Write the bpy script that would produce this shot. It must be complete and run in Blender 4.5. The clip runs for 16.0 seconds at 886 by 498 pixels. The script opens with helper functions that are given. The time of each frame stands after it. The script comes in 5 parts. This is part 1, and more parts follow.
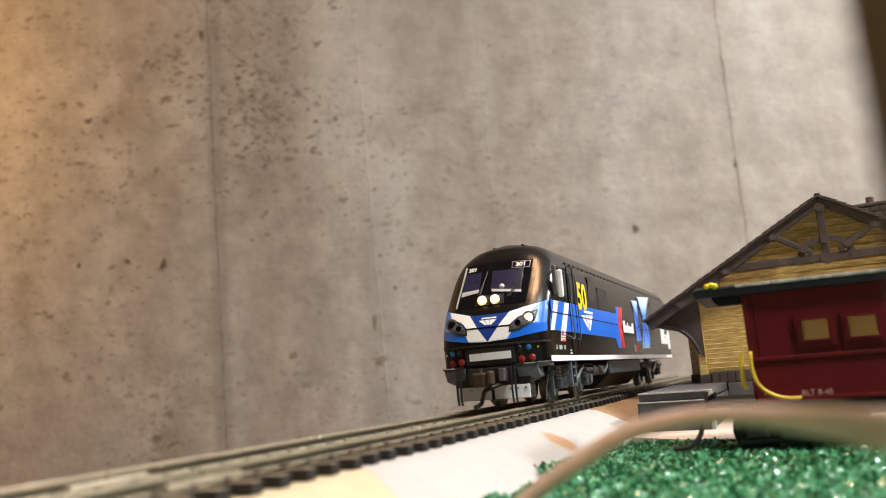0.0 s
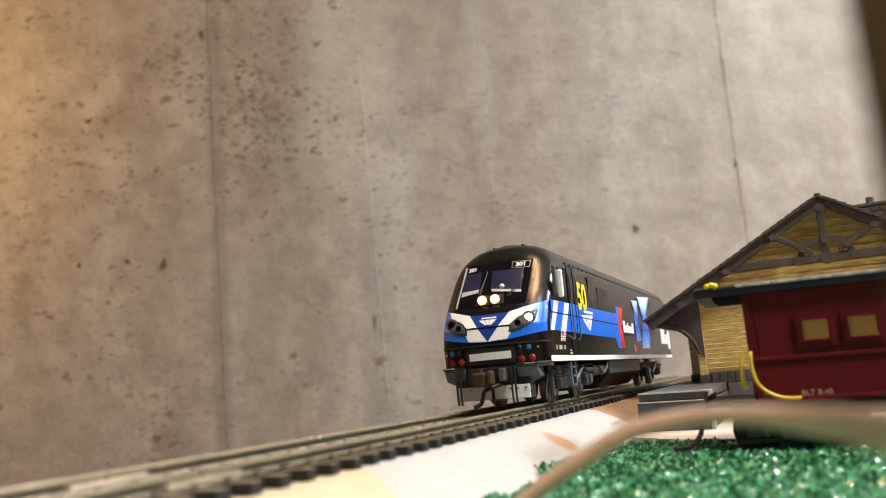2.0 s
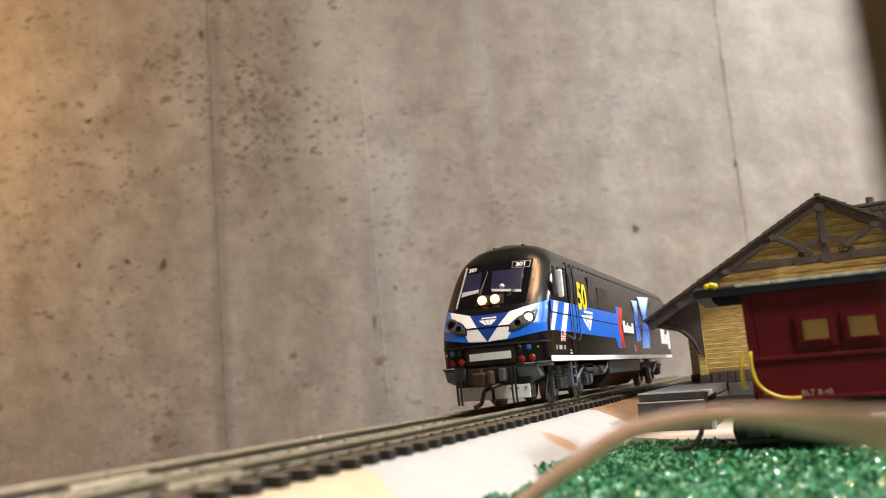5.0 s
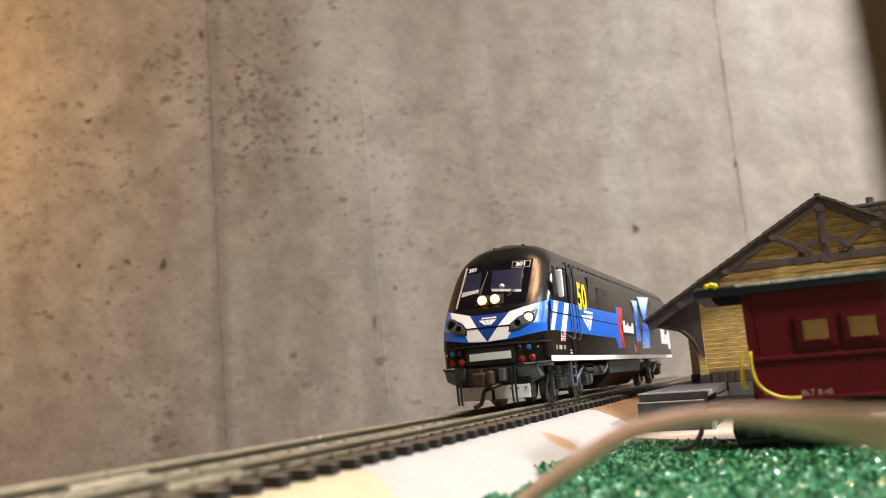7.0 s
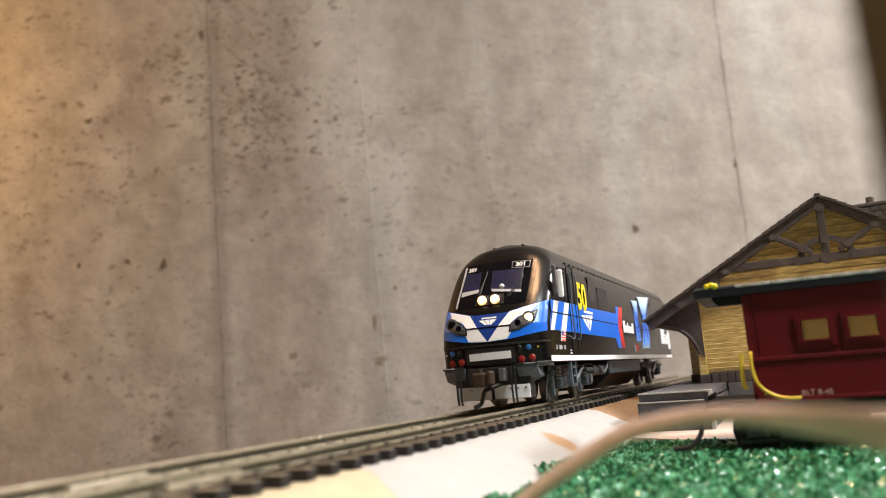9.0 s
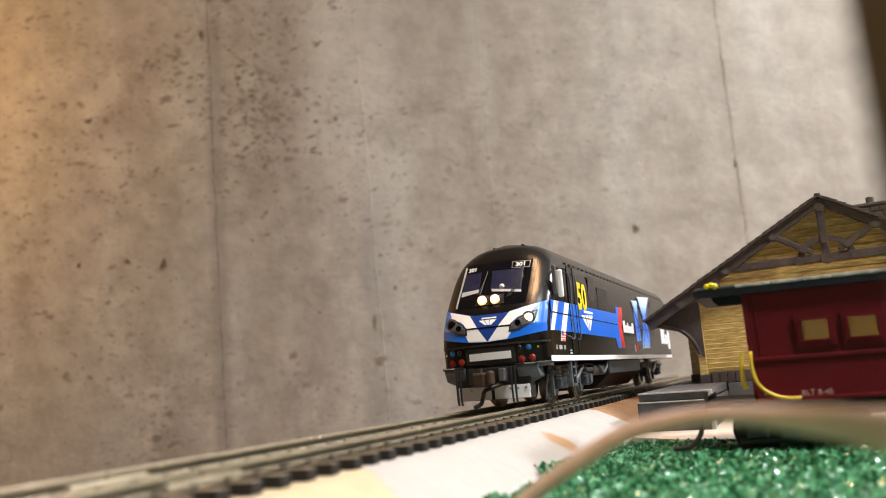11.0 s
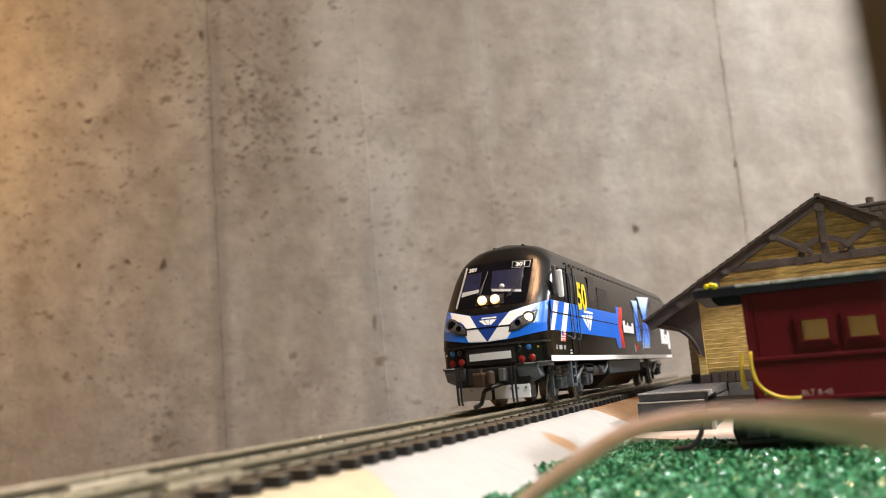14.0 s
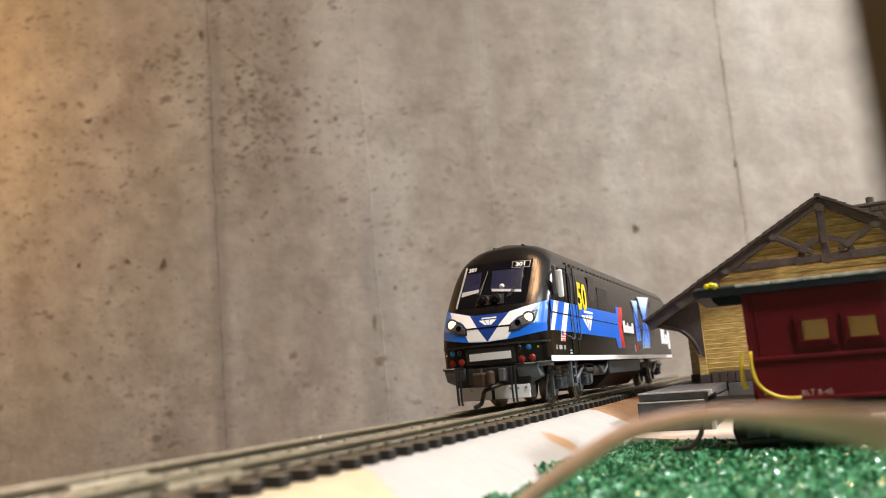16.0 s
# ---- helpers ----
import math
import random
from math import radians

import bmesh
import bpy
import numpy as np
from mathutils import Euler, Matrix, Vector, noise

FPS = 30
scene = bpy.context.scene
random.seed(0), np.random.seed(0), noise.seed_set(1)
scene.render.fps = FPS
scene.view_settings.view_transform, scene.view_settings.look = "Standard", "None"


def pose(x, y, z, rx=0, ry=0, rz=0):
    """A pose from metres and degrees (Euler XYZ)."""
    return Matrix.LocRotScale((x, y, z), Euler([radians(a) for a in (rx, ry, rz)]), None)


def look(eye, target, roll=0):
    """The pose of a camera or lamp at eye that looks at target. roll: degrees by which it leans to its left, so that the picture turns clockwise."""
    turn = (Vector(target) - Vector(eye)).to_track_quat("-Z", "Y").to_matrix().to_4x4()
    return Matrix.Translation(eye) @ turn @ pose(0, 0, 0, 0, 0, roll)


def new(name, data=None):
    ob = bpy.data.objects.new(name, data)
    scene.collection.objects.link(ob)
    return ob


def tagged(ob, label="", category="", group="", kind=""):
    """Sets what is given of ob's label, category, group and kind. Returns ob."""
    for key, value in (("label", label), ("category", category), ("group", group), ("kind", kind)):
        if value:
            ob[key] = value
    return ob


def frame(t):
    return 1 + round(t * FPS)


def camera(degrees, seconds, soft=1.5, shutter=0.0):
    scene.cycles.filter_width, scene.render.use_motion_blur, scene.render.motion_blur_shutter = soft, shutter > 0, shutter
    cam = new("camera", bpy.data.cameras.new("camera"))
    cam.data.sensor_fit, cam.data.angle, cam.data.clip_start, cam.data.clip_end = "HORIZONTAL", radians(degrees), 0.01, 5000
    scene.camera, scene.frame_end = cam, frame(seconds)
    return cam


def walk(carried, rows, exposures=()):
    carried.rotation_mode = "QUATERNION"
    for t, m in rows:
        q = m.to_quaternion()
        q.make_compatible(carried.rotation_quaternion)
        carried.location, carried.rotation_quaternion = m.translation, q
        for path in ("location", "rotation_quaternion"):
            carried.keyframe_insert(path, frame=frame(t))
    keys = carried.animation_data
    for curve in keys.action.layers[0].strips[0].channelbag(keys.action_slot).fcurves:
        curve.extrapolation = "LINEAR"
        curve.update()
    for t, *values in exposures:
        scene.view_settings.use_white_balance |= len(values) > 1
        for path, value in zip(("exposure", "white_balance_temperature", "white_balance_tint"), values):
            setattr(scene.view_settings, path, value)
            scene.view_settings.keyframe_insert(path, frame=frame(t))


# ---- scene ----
# ---- camera ----
MM = 0.001
EYE = (-0.2137, -0.0834, 0.0090)
YAW, TILT, LEAN = radians(24.0), radians(9.75), -4.41
AIM = (EYE[0] + math.cos(YAW) * math.cos(TILT), EYE[1] + math.sin(YAW) * math.cos(TILT), EYE[2] + math.sin(TILT))
cam = camera(59.86, 16.0, soft=0.75)
cam.data.dof.use_dof = True
cam.data.dof.focus_distance = 0.265
cam.data.dof.aperture_fstop = 17.5
STAND = look(EYE, AIM, LEAN)
walk(cam, [(0.0, STAND), (16.0, STAND)], exposures=[(0.0, 0.12), (16.0, 0.12)])

# ---- light ----
ROOM_TURN = 22.0                       # heading of the concrete wall's normal
RN = Vector((math.cos(radians(ROOM_TURN)), math.sin(radians(ROOM_TURN)), 0))
RU = Vector((RN.y, -RN.x, 0))
EYE_V = Vector(EYE)
WALL_D = 0.85                          # from the eye to the wall


def in_room(u, d, z):
    """Place in the room: u metres along the wall, d metres in front of it."""
    q = EYE_V + RU * u + RN * (WALL_D - d)
    return Vector((q.x, q.y, z))


world = bpy.data.worlds.new("world")
world.use_nodes = True
world.node_tree.nodes["Background"].inputs[0].default_value = (1.0, 0.86, 0.7, 1)
world.node_tree.nodes["Background"].inputs[1].default_value = 0.02
scene.world = world


def area_lamp(name, place, target, size, watts, colour):
    data = bpy.data.lights.new(name, "AREA")
    data.shape, data.size, data.energy, data.color = "DISK", size, watts, colour
    ob = new(name, data)
    ob.matrix_world = look(place, target)
    return ob


LAMPS = [  # ceiling: u, d, watts, size, colour, spread
    (0.65, 1.35, 23.0, 0.30, (0.90, 0.97, 1.0), 128.0),
    (0.21, 0.86, 2.4, 0.24, (1.0, 0.56, 0.28), 75.0),
]
CEIL = 1.42
for u, d, watts, size, colour, spread in LAMPS:
    h = CEIL - 0.05
    area_lamp("ceiling_lamp_light", in_room(u, d, h), in_room(u, d, 0), size, watts, colour).data.spread = radians(spread)


def point_lamp(name, place, watts, colour, size):
    data = bpy.data.lights.new(name, "POINT")
    data.energy, data.color, data.shadow_soft_size = watts, colour, size
    new(name, data).matrix_world = Matrix.Translation(place)


STAND_LAMP = (-0.80, 0.27, 0.50)       # warm standing lamp beside the wall
ADDED_PENDANT = (0.95, 0.48, 0.72)           # added unseen lamp over the depot end, brightens the wall's right side
point_lamp("standing_lamp_light", in_room(*STAND_LAMP), 11.0, (1.0, 0.56, 0.18), 0.06)
point_lamp("added_fill_light", in_room(*ADDED_PENDANT), 47.0, (0.96, 0.98, 1.0), 0.07)

# ---- materials ----


def mat(name, base, rough=0.5, metal=0.0, var=0.15, scale=200.0, bump=0.0, bscale=None, coat=0.0, spec=0.5, dark=None, fine=None, rvar=0.08):
    """Procedural paint, plastic, wood or metal: two scales of mottling, fine relief."""
    m = bpy.data.materials.new(name)
    m.use_nodes = True
    nt = m.node_tree
    b = nt.nodes["Principled BSDF"]
    b.inputs["Roughness"].default_value = rough
    b.inputs["Metallic"].default_value = metal
    b.inputs["Coat Weight"].default_value = coat
    b.inputs["Specular IOR Level"].default_value = spec
    tc = nt.nodes.new("ShaderNodeTexCoord")
    n1 = nt.nodes.new("ShaderNodeTexNoise")
    n1.inputs["Scale"].default_value, n1.inputs["Detail"].default_value = scale, 6
    n2 = nt.nodes.new("ShaderNodeTexNoise")
    n2.inputs["Scale"].default_value, n2.inputs["Detail"].default_value = (fine or scale * 7), 3
    add = nt.nodes.new("ShaderNodeMath")
    add.operation = "MULTIPLY_ADD"
    add.inputs[1].default_value = 0.5
    half = nt.nodes.new("ShaderNodeMath")
    half.operation = "MULTIPLY"
    half.inputs[1].default_value = 0.5
    ramp = nt.nodes.new("ShaderNodeValToRGB")
    lo = dark or [c * (1 - var) for c in base]
    hi = [min(1, c * (1 + var)) for c in base]
    ramp.color_ramp.elements[0].position, ramp.color_ramp.elements[1].position = 0.35, 0.65
    ramp.color_ramp.elements[0].color, ramp.color_ramp.elements[1].color = (*lo, 1), (*hi, 1)
    for n in (n1, n2):
        nt.links.new(tc.outputs["Object"], n.inputs["Vector"])
    nt.links.new(n2.outputs["Fac"], half.inputs[0])
    nt.links.new(n1.outputs["Fac"], add.inputs[0])
    nt.links.new(half.outputs[0], add.inputs[2])
    nt.links.new(add.outputs[0], ramp.inputs[0])
    nt.links.new(ramp.outputs[0], b.inputs["Base Color"])
    rr = nt.nodes.new("ShaderNodeMapRange")
    rr.inputs["To Min"].default_value, rr.inputs["To Max"].default_value = max(0.02, rough - rvar), min(1, rough + rvar)
    nt.links.new(n2.outputs["Fac"], rr.inputs["Value"])
    nt.links.new(rr.outputs[0], b.inputs["Roughness"])
    if bump:
        bp = nt.nodes.new("ShaderNodeBump")
        bp.inputs["Strength"].default_value, bp.inputs["Distance"].default_value = 1.0, bump
        n3 = nt.nodes.new("ShaderNodeTexNoise")
        n3.inputs["Scale"].default_value, n3.inputs["Detail"].default_value = bscale or scale * 4, 4
        nt.links.new(tc.outputs["Object"], n3.inputs["Vector"])
        nt.links.new(n3.outputs["Fac"], bp.inputs["Height"])
        nt.links.new(bp.outputs[0], b.inputs["Normal"])
    return m


def glow(name, colour, strength):
    m = bpy.data.materials.new(name)
    m.use_nodes = True
    b = m.node_tree.nodes["Principled BSDF"]
    b.inputs["Base Color"].default_value = (0.8, 0.8, 0.75, 1)
    b.inputs["Emission Color"].default_value = (*colour, 1)
    b.inputs["Emission Strength"].default_value = strength
    return m


def concrete_material():
    m = bpy.data.materials.new("raw_concrete")
    m.use_nodes = True
    nt = m.node_tree
    N, L = nt.nodes, nt.links
    b = N["Principled BSDF"]
    b.inputs["Roughness"].default_value = 0.72
    tc = N.new("ShaderNodeTexCoord")

    def noise_node(scale, detail=5, rough=0.55, vec=None):
        n = N.new("ShaderNodeTexNoise")
        n.inputs["Scale"].default_value, n.inputs["Detail"].default_value, n.inputs["Roughness"].default_value = scale, detail, rough
        L.new(vec or tc.outputs["Object"], n.inputs["Vector"])
        return n

    def ramp_node(src, p0, p1, c0, c1):
        r = N.new("ShaderNodeValToRGB")
        r.color_ramp.elements[0].position, r.color_ramp.elements[1].position = p0, p1
        r.color_ramp.elements[0].color, r.color_ramp.elements[1].color = (*c0, 1), (*c1, 1)
        L.new(src, r.inputs[0])
        return r

    def mix(fac, a, c, kind="MIX"):
        x = N.new("ShaderNodeMix")
        x.data_type, x.blend_type = "RGBA", kind
        if isinstance(fac, float):
            x.inputs[0].default_value = fac
        else:
            L.new(fac, x.inputs[0])
        L.new(a, x.inputs[6])
        if isinstance(c, tuple):
            x.inputs[7].default_value = (*c, 1)
        else:
            L.new(c, x.inputs[7])
        return x.outputs[2]

    def mul(a, c):
        x = N.new("ShaderNodeMath")
        x.operation = "MULTIPLY"
        L.new(a, x.inputs[0])
        if isinstance(c, float):
            x.inputs[1].default_value = c
        else:
            L.new(c, x.inputs[1])
        return x.outputs[0]

    big = noise_node(3.2, 6)
    col = ramp_node(big.outputs["Fac"], 0.3, 0.72, (0.32, 0.275, 0.232), (0.47, 0.425, 0.378)).outputs[0]
    hue = noise_node(1.7, 3)
    col = mix(ramp_node(hue.outputs["Fac"], 0.4, 0.62, (0, 0, 0), (0.6, 0.6, 0.6)).outputs[0], col, (0.35, 0.297, 0.255))
    # tall streaks left by the formwork
    mp = N.new("ShaderNodeMapping")
    mp.inputs["Scale"].default_value = (9.0, 9.0, 1.2)
    L.new(tc.outputs["Object"], mp.inputs["Vector"])
    streak = noise_node(1.0, 4, 0.6, mp.outputs[0])
    col = mix(ramp_node(streak.outputs["Fac"], 0.52, 0.75, (0, 0, 0), (0.55, 0.55, 0.55)).outputs[0], col, (0.50, 0.48, 0.45))
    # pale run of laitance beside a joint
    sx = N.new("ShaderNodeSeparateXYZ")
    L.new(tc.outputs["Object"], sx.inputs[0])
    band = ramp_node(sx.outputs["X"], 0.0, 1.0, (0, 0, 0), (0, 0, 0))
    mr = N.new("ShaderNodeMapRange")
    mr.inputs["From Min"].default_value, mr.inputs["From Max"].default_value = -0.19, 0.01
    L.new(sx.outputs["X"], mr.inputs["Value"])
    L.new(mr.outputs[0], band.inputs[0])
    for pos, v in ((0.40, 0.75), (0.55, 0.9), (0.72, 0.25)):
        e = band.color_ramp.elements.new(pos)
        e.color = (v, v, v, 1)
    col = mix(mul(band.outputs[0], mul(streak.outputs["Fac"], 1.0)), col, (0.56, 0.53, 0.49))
    mid = noise_node(26, 6, 0.65)
    col = mix(0.55, col, ramp_node(mid.outputs["Fac"], 0.35, 0.66, (0.62, 0.60, 0.57), (1.15, 1.13, 1.1)).outputs[0], "MULTIPLY")
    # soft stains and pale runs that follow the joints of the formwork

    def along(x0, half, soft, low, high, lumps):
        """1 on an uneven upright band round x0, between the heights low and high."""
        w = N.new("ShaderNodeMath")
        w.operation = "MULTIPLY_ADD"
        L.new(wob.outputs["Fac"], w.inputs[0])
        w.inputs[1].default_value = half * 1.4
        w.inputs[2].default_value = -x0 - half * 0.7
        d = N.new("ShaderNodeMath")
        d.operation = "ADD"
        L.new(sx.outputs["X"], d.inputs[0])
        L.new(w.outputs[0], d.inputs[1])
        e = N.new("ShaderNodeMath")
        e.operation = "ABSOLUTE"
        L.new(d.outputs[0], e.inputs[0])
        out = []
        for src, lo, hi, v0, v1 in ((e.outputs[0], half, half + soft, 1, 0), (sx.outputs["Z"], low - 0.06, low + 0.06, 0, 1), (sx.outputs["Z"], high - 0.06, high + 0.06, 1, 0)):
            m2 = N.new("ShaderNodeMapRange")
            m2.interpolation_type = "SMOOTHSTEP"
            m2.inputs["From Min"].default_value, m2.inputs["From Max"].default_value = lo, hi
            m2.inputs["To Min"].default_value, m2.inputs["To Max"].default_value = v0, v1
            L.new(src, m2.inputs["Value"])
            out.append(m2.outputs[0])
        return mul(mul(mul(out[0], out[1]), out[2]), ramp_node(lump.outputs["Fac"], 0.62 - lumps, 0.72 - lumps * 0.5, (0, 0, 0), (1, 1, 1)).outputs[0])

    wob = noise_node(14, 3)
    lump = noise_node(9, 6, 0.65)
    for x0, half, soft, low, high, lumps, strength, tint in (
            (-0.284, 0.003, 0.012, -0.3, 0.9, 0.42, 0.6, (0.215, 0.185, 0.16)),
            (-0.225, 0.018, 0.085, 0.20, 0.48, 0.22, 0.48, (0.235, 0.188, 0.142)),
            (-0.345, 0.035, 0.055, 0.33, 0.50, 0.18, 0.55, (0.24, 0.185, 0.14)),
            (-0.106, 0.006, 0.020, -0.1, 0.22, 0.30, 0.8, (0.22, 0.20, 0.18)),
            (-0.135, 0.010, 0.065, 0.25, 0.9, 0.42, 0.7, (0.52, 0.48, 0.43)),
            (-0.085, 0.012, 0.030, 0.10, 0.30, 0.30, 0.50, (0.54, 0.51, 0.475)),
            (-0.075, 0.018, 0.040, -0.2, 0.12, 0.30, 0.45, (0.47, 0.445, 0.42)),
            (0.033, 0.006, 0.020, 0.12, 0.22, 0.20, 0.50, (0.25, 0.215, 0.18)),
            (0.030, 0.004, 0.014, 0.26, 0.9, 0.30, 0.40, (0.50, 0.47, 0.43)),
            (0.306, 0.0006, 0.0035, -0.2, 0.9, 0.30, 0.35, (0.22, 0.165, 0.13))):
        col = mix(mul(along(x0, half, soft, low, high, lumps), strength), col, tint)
    # bug holes, gathered in patches
    warp = noise_node(60, 3)
    vec = N.new("ShaderNodeMix")
    vec.data_type = "VECTOR"
    vec.inputs[0].default_value = 0.02
    flat = N.new("ShaderNodeMapping")
    flat.inputs["Scale"].default_value = (0.75, 1.0, 1.35)
    L.new(tc.outputs["Object"], flat.inputs["Vector"])
    L.new(flat.outputs[0], vec.inputs[4])
    L.new(warp.outputs["Color"], vec.inputs[5])
    patch = noise_node(3.4, 4)
    grad = N.new("ShaderNodeSeparateXYZ")
    L.new(tc.outputs["Object"], grad.inputs[0])
    side = N.new("ShaderNodeMapRange")
    side.inputs["From Min"].default_value, side.inputs["From Max"].default_value = -0.15, 0.2
    side.inputs["To Min"].default_value, side.inputs["To Max"].default_value = 1.0, 0.3
    L.new(grad.outputs["X"], side.inputs["Value"])
    mask = mul(ramp_node(patch.outputs["Fac"], 0.42, 0.60, (0.16, 0.16, 0.16), (1, 1, 1)).outputs[0], side.outputs[0])
    for scale, edge, depth in ((55.0, 0.32, 0.9), (110.0, 0.36, 0.85), (230.0, 0.40, 0.6)):
        v = N.new("ShaderNodeTexVoronoi")
        v.inputs["Scale"].default_value = scale
        L.new(vec.outputs[1], v.inputs["Vector"])
        spot = ramp_node(v.outputs["Distance"], edge * 0.45, edge, (1, 1, 1), (0, 0, 0))
        keep = N.new("ShaderNodeSeparateColor")
        L.new(v.outputs["Color"], keep.inputs[0])
        some = ramp_node(keep.outputs[0], 0.62, 0.70, (0, 0, 0), (1, 1, 1))
        fac = mul(mul(mul(spot.outputs[0], some.outputs[0]), mask), depth)
        col = mix(fac, col, (0.13, 0.105, 0.085))
    # dark cloudy stains
    cloud = noise_node(11, 9, 0.78)
    col = mix(mul(ramp_node(cloud.outputs["Fac"], 0.50, 0.66, (0, 0, 0), (1, 1, 1)).outputs[0], mul(mask, 0.9)), col, (0.20, 0.155, 0.115))
    speck = noise_node(95, 4, 0.7)
    col = mix(mul(ramp_node(speck.outputs["Fac"], 0.57, 0.68, (0, 0, 0), (1, 1, 1)).outputs[0], mul(mask, 0.55)), col, (0.17, 0.13, 0.10))
    L.new(col, b.inputs["Base Color"])
    bp = N.new("ShaderNodeBump")
    bp.inputs["Strength"].default_value, bp.inputs["Distance"].default_value = 0.6, 0.003
    L.new(mid.outputs["Fac"], bp.inputs["Height"])
    L.new(bp.outputs[0], b.inputs["Normal"])
    return m


def dimming_pane():
    """Thin plastic glazing; its dark tint is added to dim the view through."""
    m = bpy.data.materials.new("dimming_pane")
    m.use_nodes = True
    b = m.node_tree.nodes["Principled BSDF"]
    b.inputs["Base Color"].default_value = (0.28, 0.25, 0.20, 1)
    b.inputs["Transmission Weight"].default_value = 1.0
    b.inputs["Roughness"].default_value = 0.22
    b.inputs["IOR"].default_value = 1.2
    return m


def ribbon_material():
    """Printed ribbon: blue below, fading to white at its upper end."""
    m = mat("decal_ribbon", (0.1, 0.3, 0.85), 0.35, var=0.1, scale=90)
    nt = m.node_tree
    tc = nt.nodes.new("ShaderNodeTexCoord")
    sep = nt.nodes.new("ShaderNodeSeparateXYZ")
    mr = nt.nodes.new("ShaderNodeMapRange")
    mr.inputs["From Min"].default_value, mr.inputs["From Max"].default_value = 0.017, 0.043
    r = nt.nodes.new("ShaderNodeValToRGB")
    e = r.color_ramp.elements
    e[0].position, e[0].color = 0.0, (0.62, 0.75, 0.9, 1)
    e[1].position, e[1].color = 1.0, (0.85, 0.92, 0.95, 1)
    for pos, c in ((0.10, (0.14, 0.36, 0.92, 1)), (0.35, (0.05, 0.17, 0.75, 1)), (0.62, (0.08, 0.26, 0.85, 1)), (0.82, (0.62, 0.86, 0.97, 1))):
        n = e.new(pos)
        n.color = c
    nt.links.new(tc.outputs["Object"], sep.inputs[0])
    nt.links.new(sep.outputs["Z"], mr.inputs["Value"])
    nt.links.new(mr.outputs[0], r.inputs[0])
    nt.links.new(r.outputs[0], nt.nodes["Principled BSDF"].inputs["Base Color"])
    return m


def grain_material(name, lo, hi, rough, stretch):
    """Painted boards with long streaks along y."""
    m = mat(name, hi, rough, var=0.1, scale=150, bump=0.00008)
    nt = m.node_tree
    tc = nt.nodes.new("ShaderNodeTexCoord")
    mp = nt.nodes.new("ShaderNodeMapping")
    mp.inputs["Scale"].default_value = stretch
    n = nt.nodes.new("ShaderNodeTexNoise")
    n.inputs["Scale"].default_value, n.inputs["Detail"].default_value = 1.0, 5
    r = nt.nodes.new("ShaderNodeValToRGB")
    r.color_ramp.elements[0].position, r.color_ramp.elements[0].color = 0.36, (*lo, 1)
    r.color_ramp.elements[1].position, r.color_ramp.elements[1].color = 0.66, (*hi, 1)
    nt.links.new(tc.outputs["Object"], mp.inputs["Vector"])
    nt.links.new(mp.outputs[0], n.inputs["Vector"])
    nt.links.new(n.outputs["Fac"], r.inputs[0])
    nt.links.new(r.outputs[0], nt.nodes["Principled BSDF"].inputs["Base Color"])
    return m


def plaster_material():
    """White plaster with one soft brown spill."""
    m = mat("white_plaster_board", (0.39, 0.386, 0.375), 0.8, var=0.06, scale=40, bump=0.0003, bscale=250)
    nt = m.node_tree
    b = nt.nodes["Principled BSDF"]
    was = b.inputs["Base Color"].links[0].from_socket
    tc = nt.nodes.new("ShaderNodeTexCoord")
    n = nt.nodes.new("ShaderNodeTexNoise")
    n.inputs["Scale"].default_value = 300
    d = nt.nodes.new("ShaderNodeVectorMath")
    d.operation = "DISTANCE"
    d.inputs[1].default_value = (-0.0178, -0.0254, -0.0082)
    wob = nt.nodes.new("ShaderNodeMath")
    wob.operation = "MULTIPLY_ADD"
    wob.inputs[1].default_value = 0.0025
    mr = nt.nodes.new("ShaderNodeMapRange")
    mr.interpolation_type = "SMOOTHSTEP"
    mr.inputs["From Min"].default_value, mr.inputs["From Max"].default_value = 0.0042, 0.0085
    mr.inputs["To Min"].default_value, mr.inputs["To Max"].default_value = 0.85, 0.0
    mx = nt.nodes.new("ShaderNodeMix")
    mx.data_type = "RGBA"
    mx.inputs[7].default_value = (0.36, 0.20, 0.08, 1)
    for out in (n.inputs["Vector"], d.inputs[0]):
        nt.links.new(tc.outputs["Object"], out)
    nt.links.new(n.outputs["Fac"], wob.inputs[0])
    nt.links.new(d.outputs["Value"], wob.inputs[2])
    nt.links.new(wob.outputs[0], mr.inputs["Value"])
    nt.links.new(mr.outputs[0], mx.inputs[0])
    nt.links.new(was, mx.inputs[6])
    nt.links.new(mx.outputs[2], b.inputs["Base Color"])
    return m


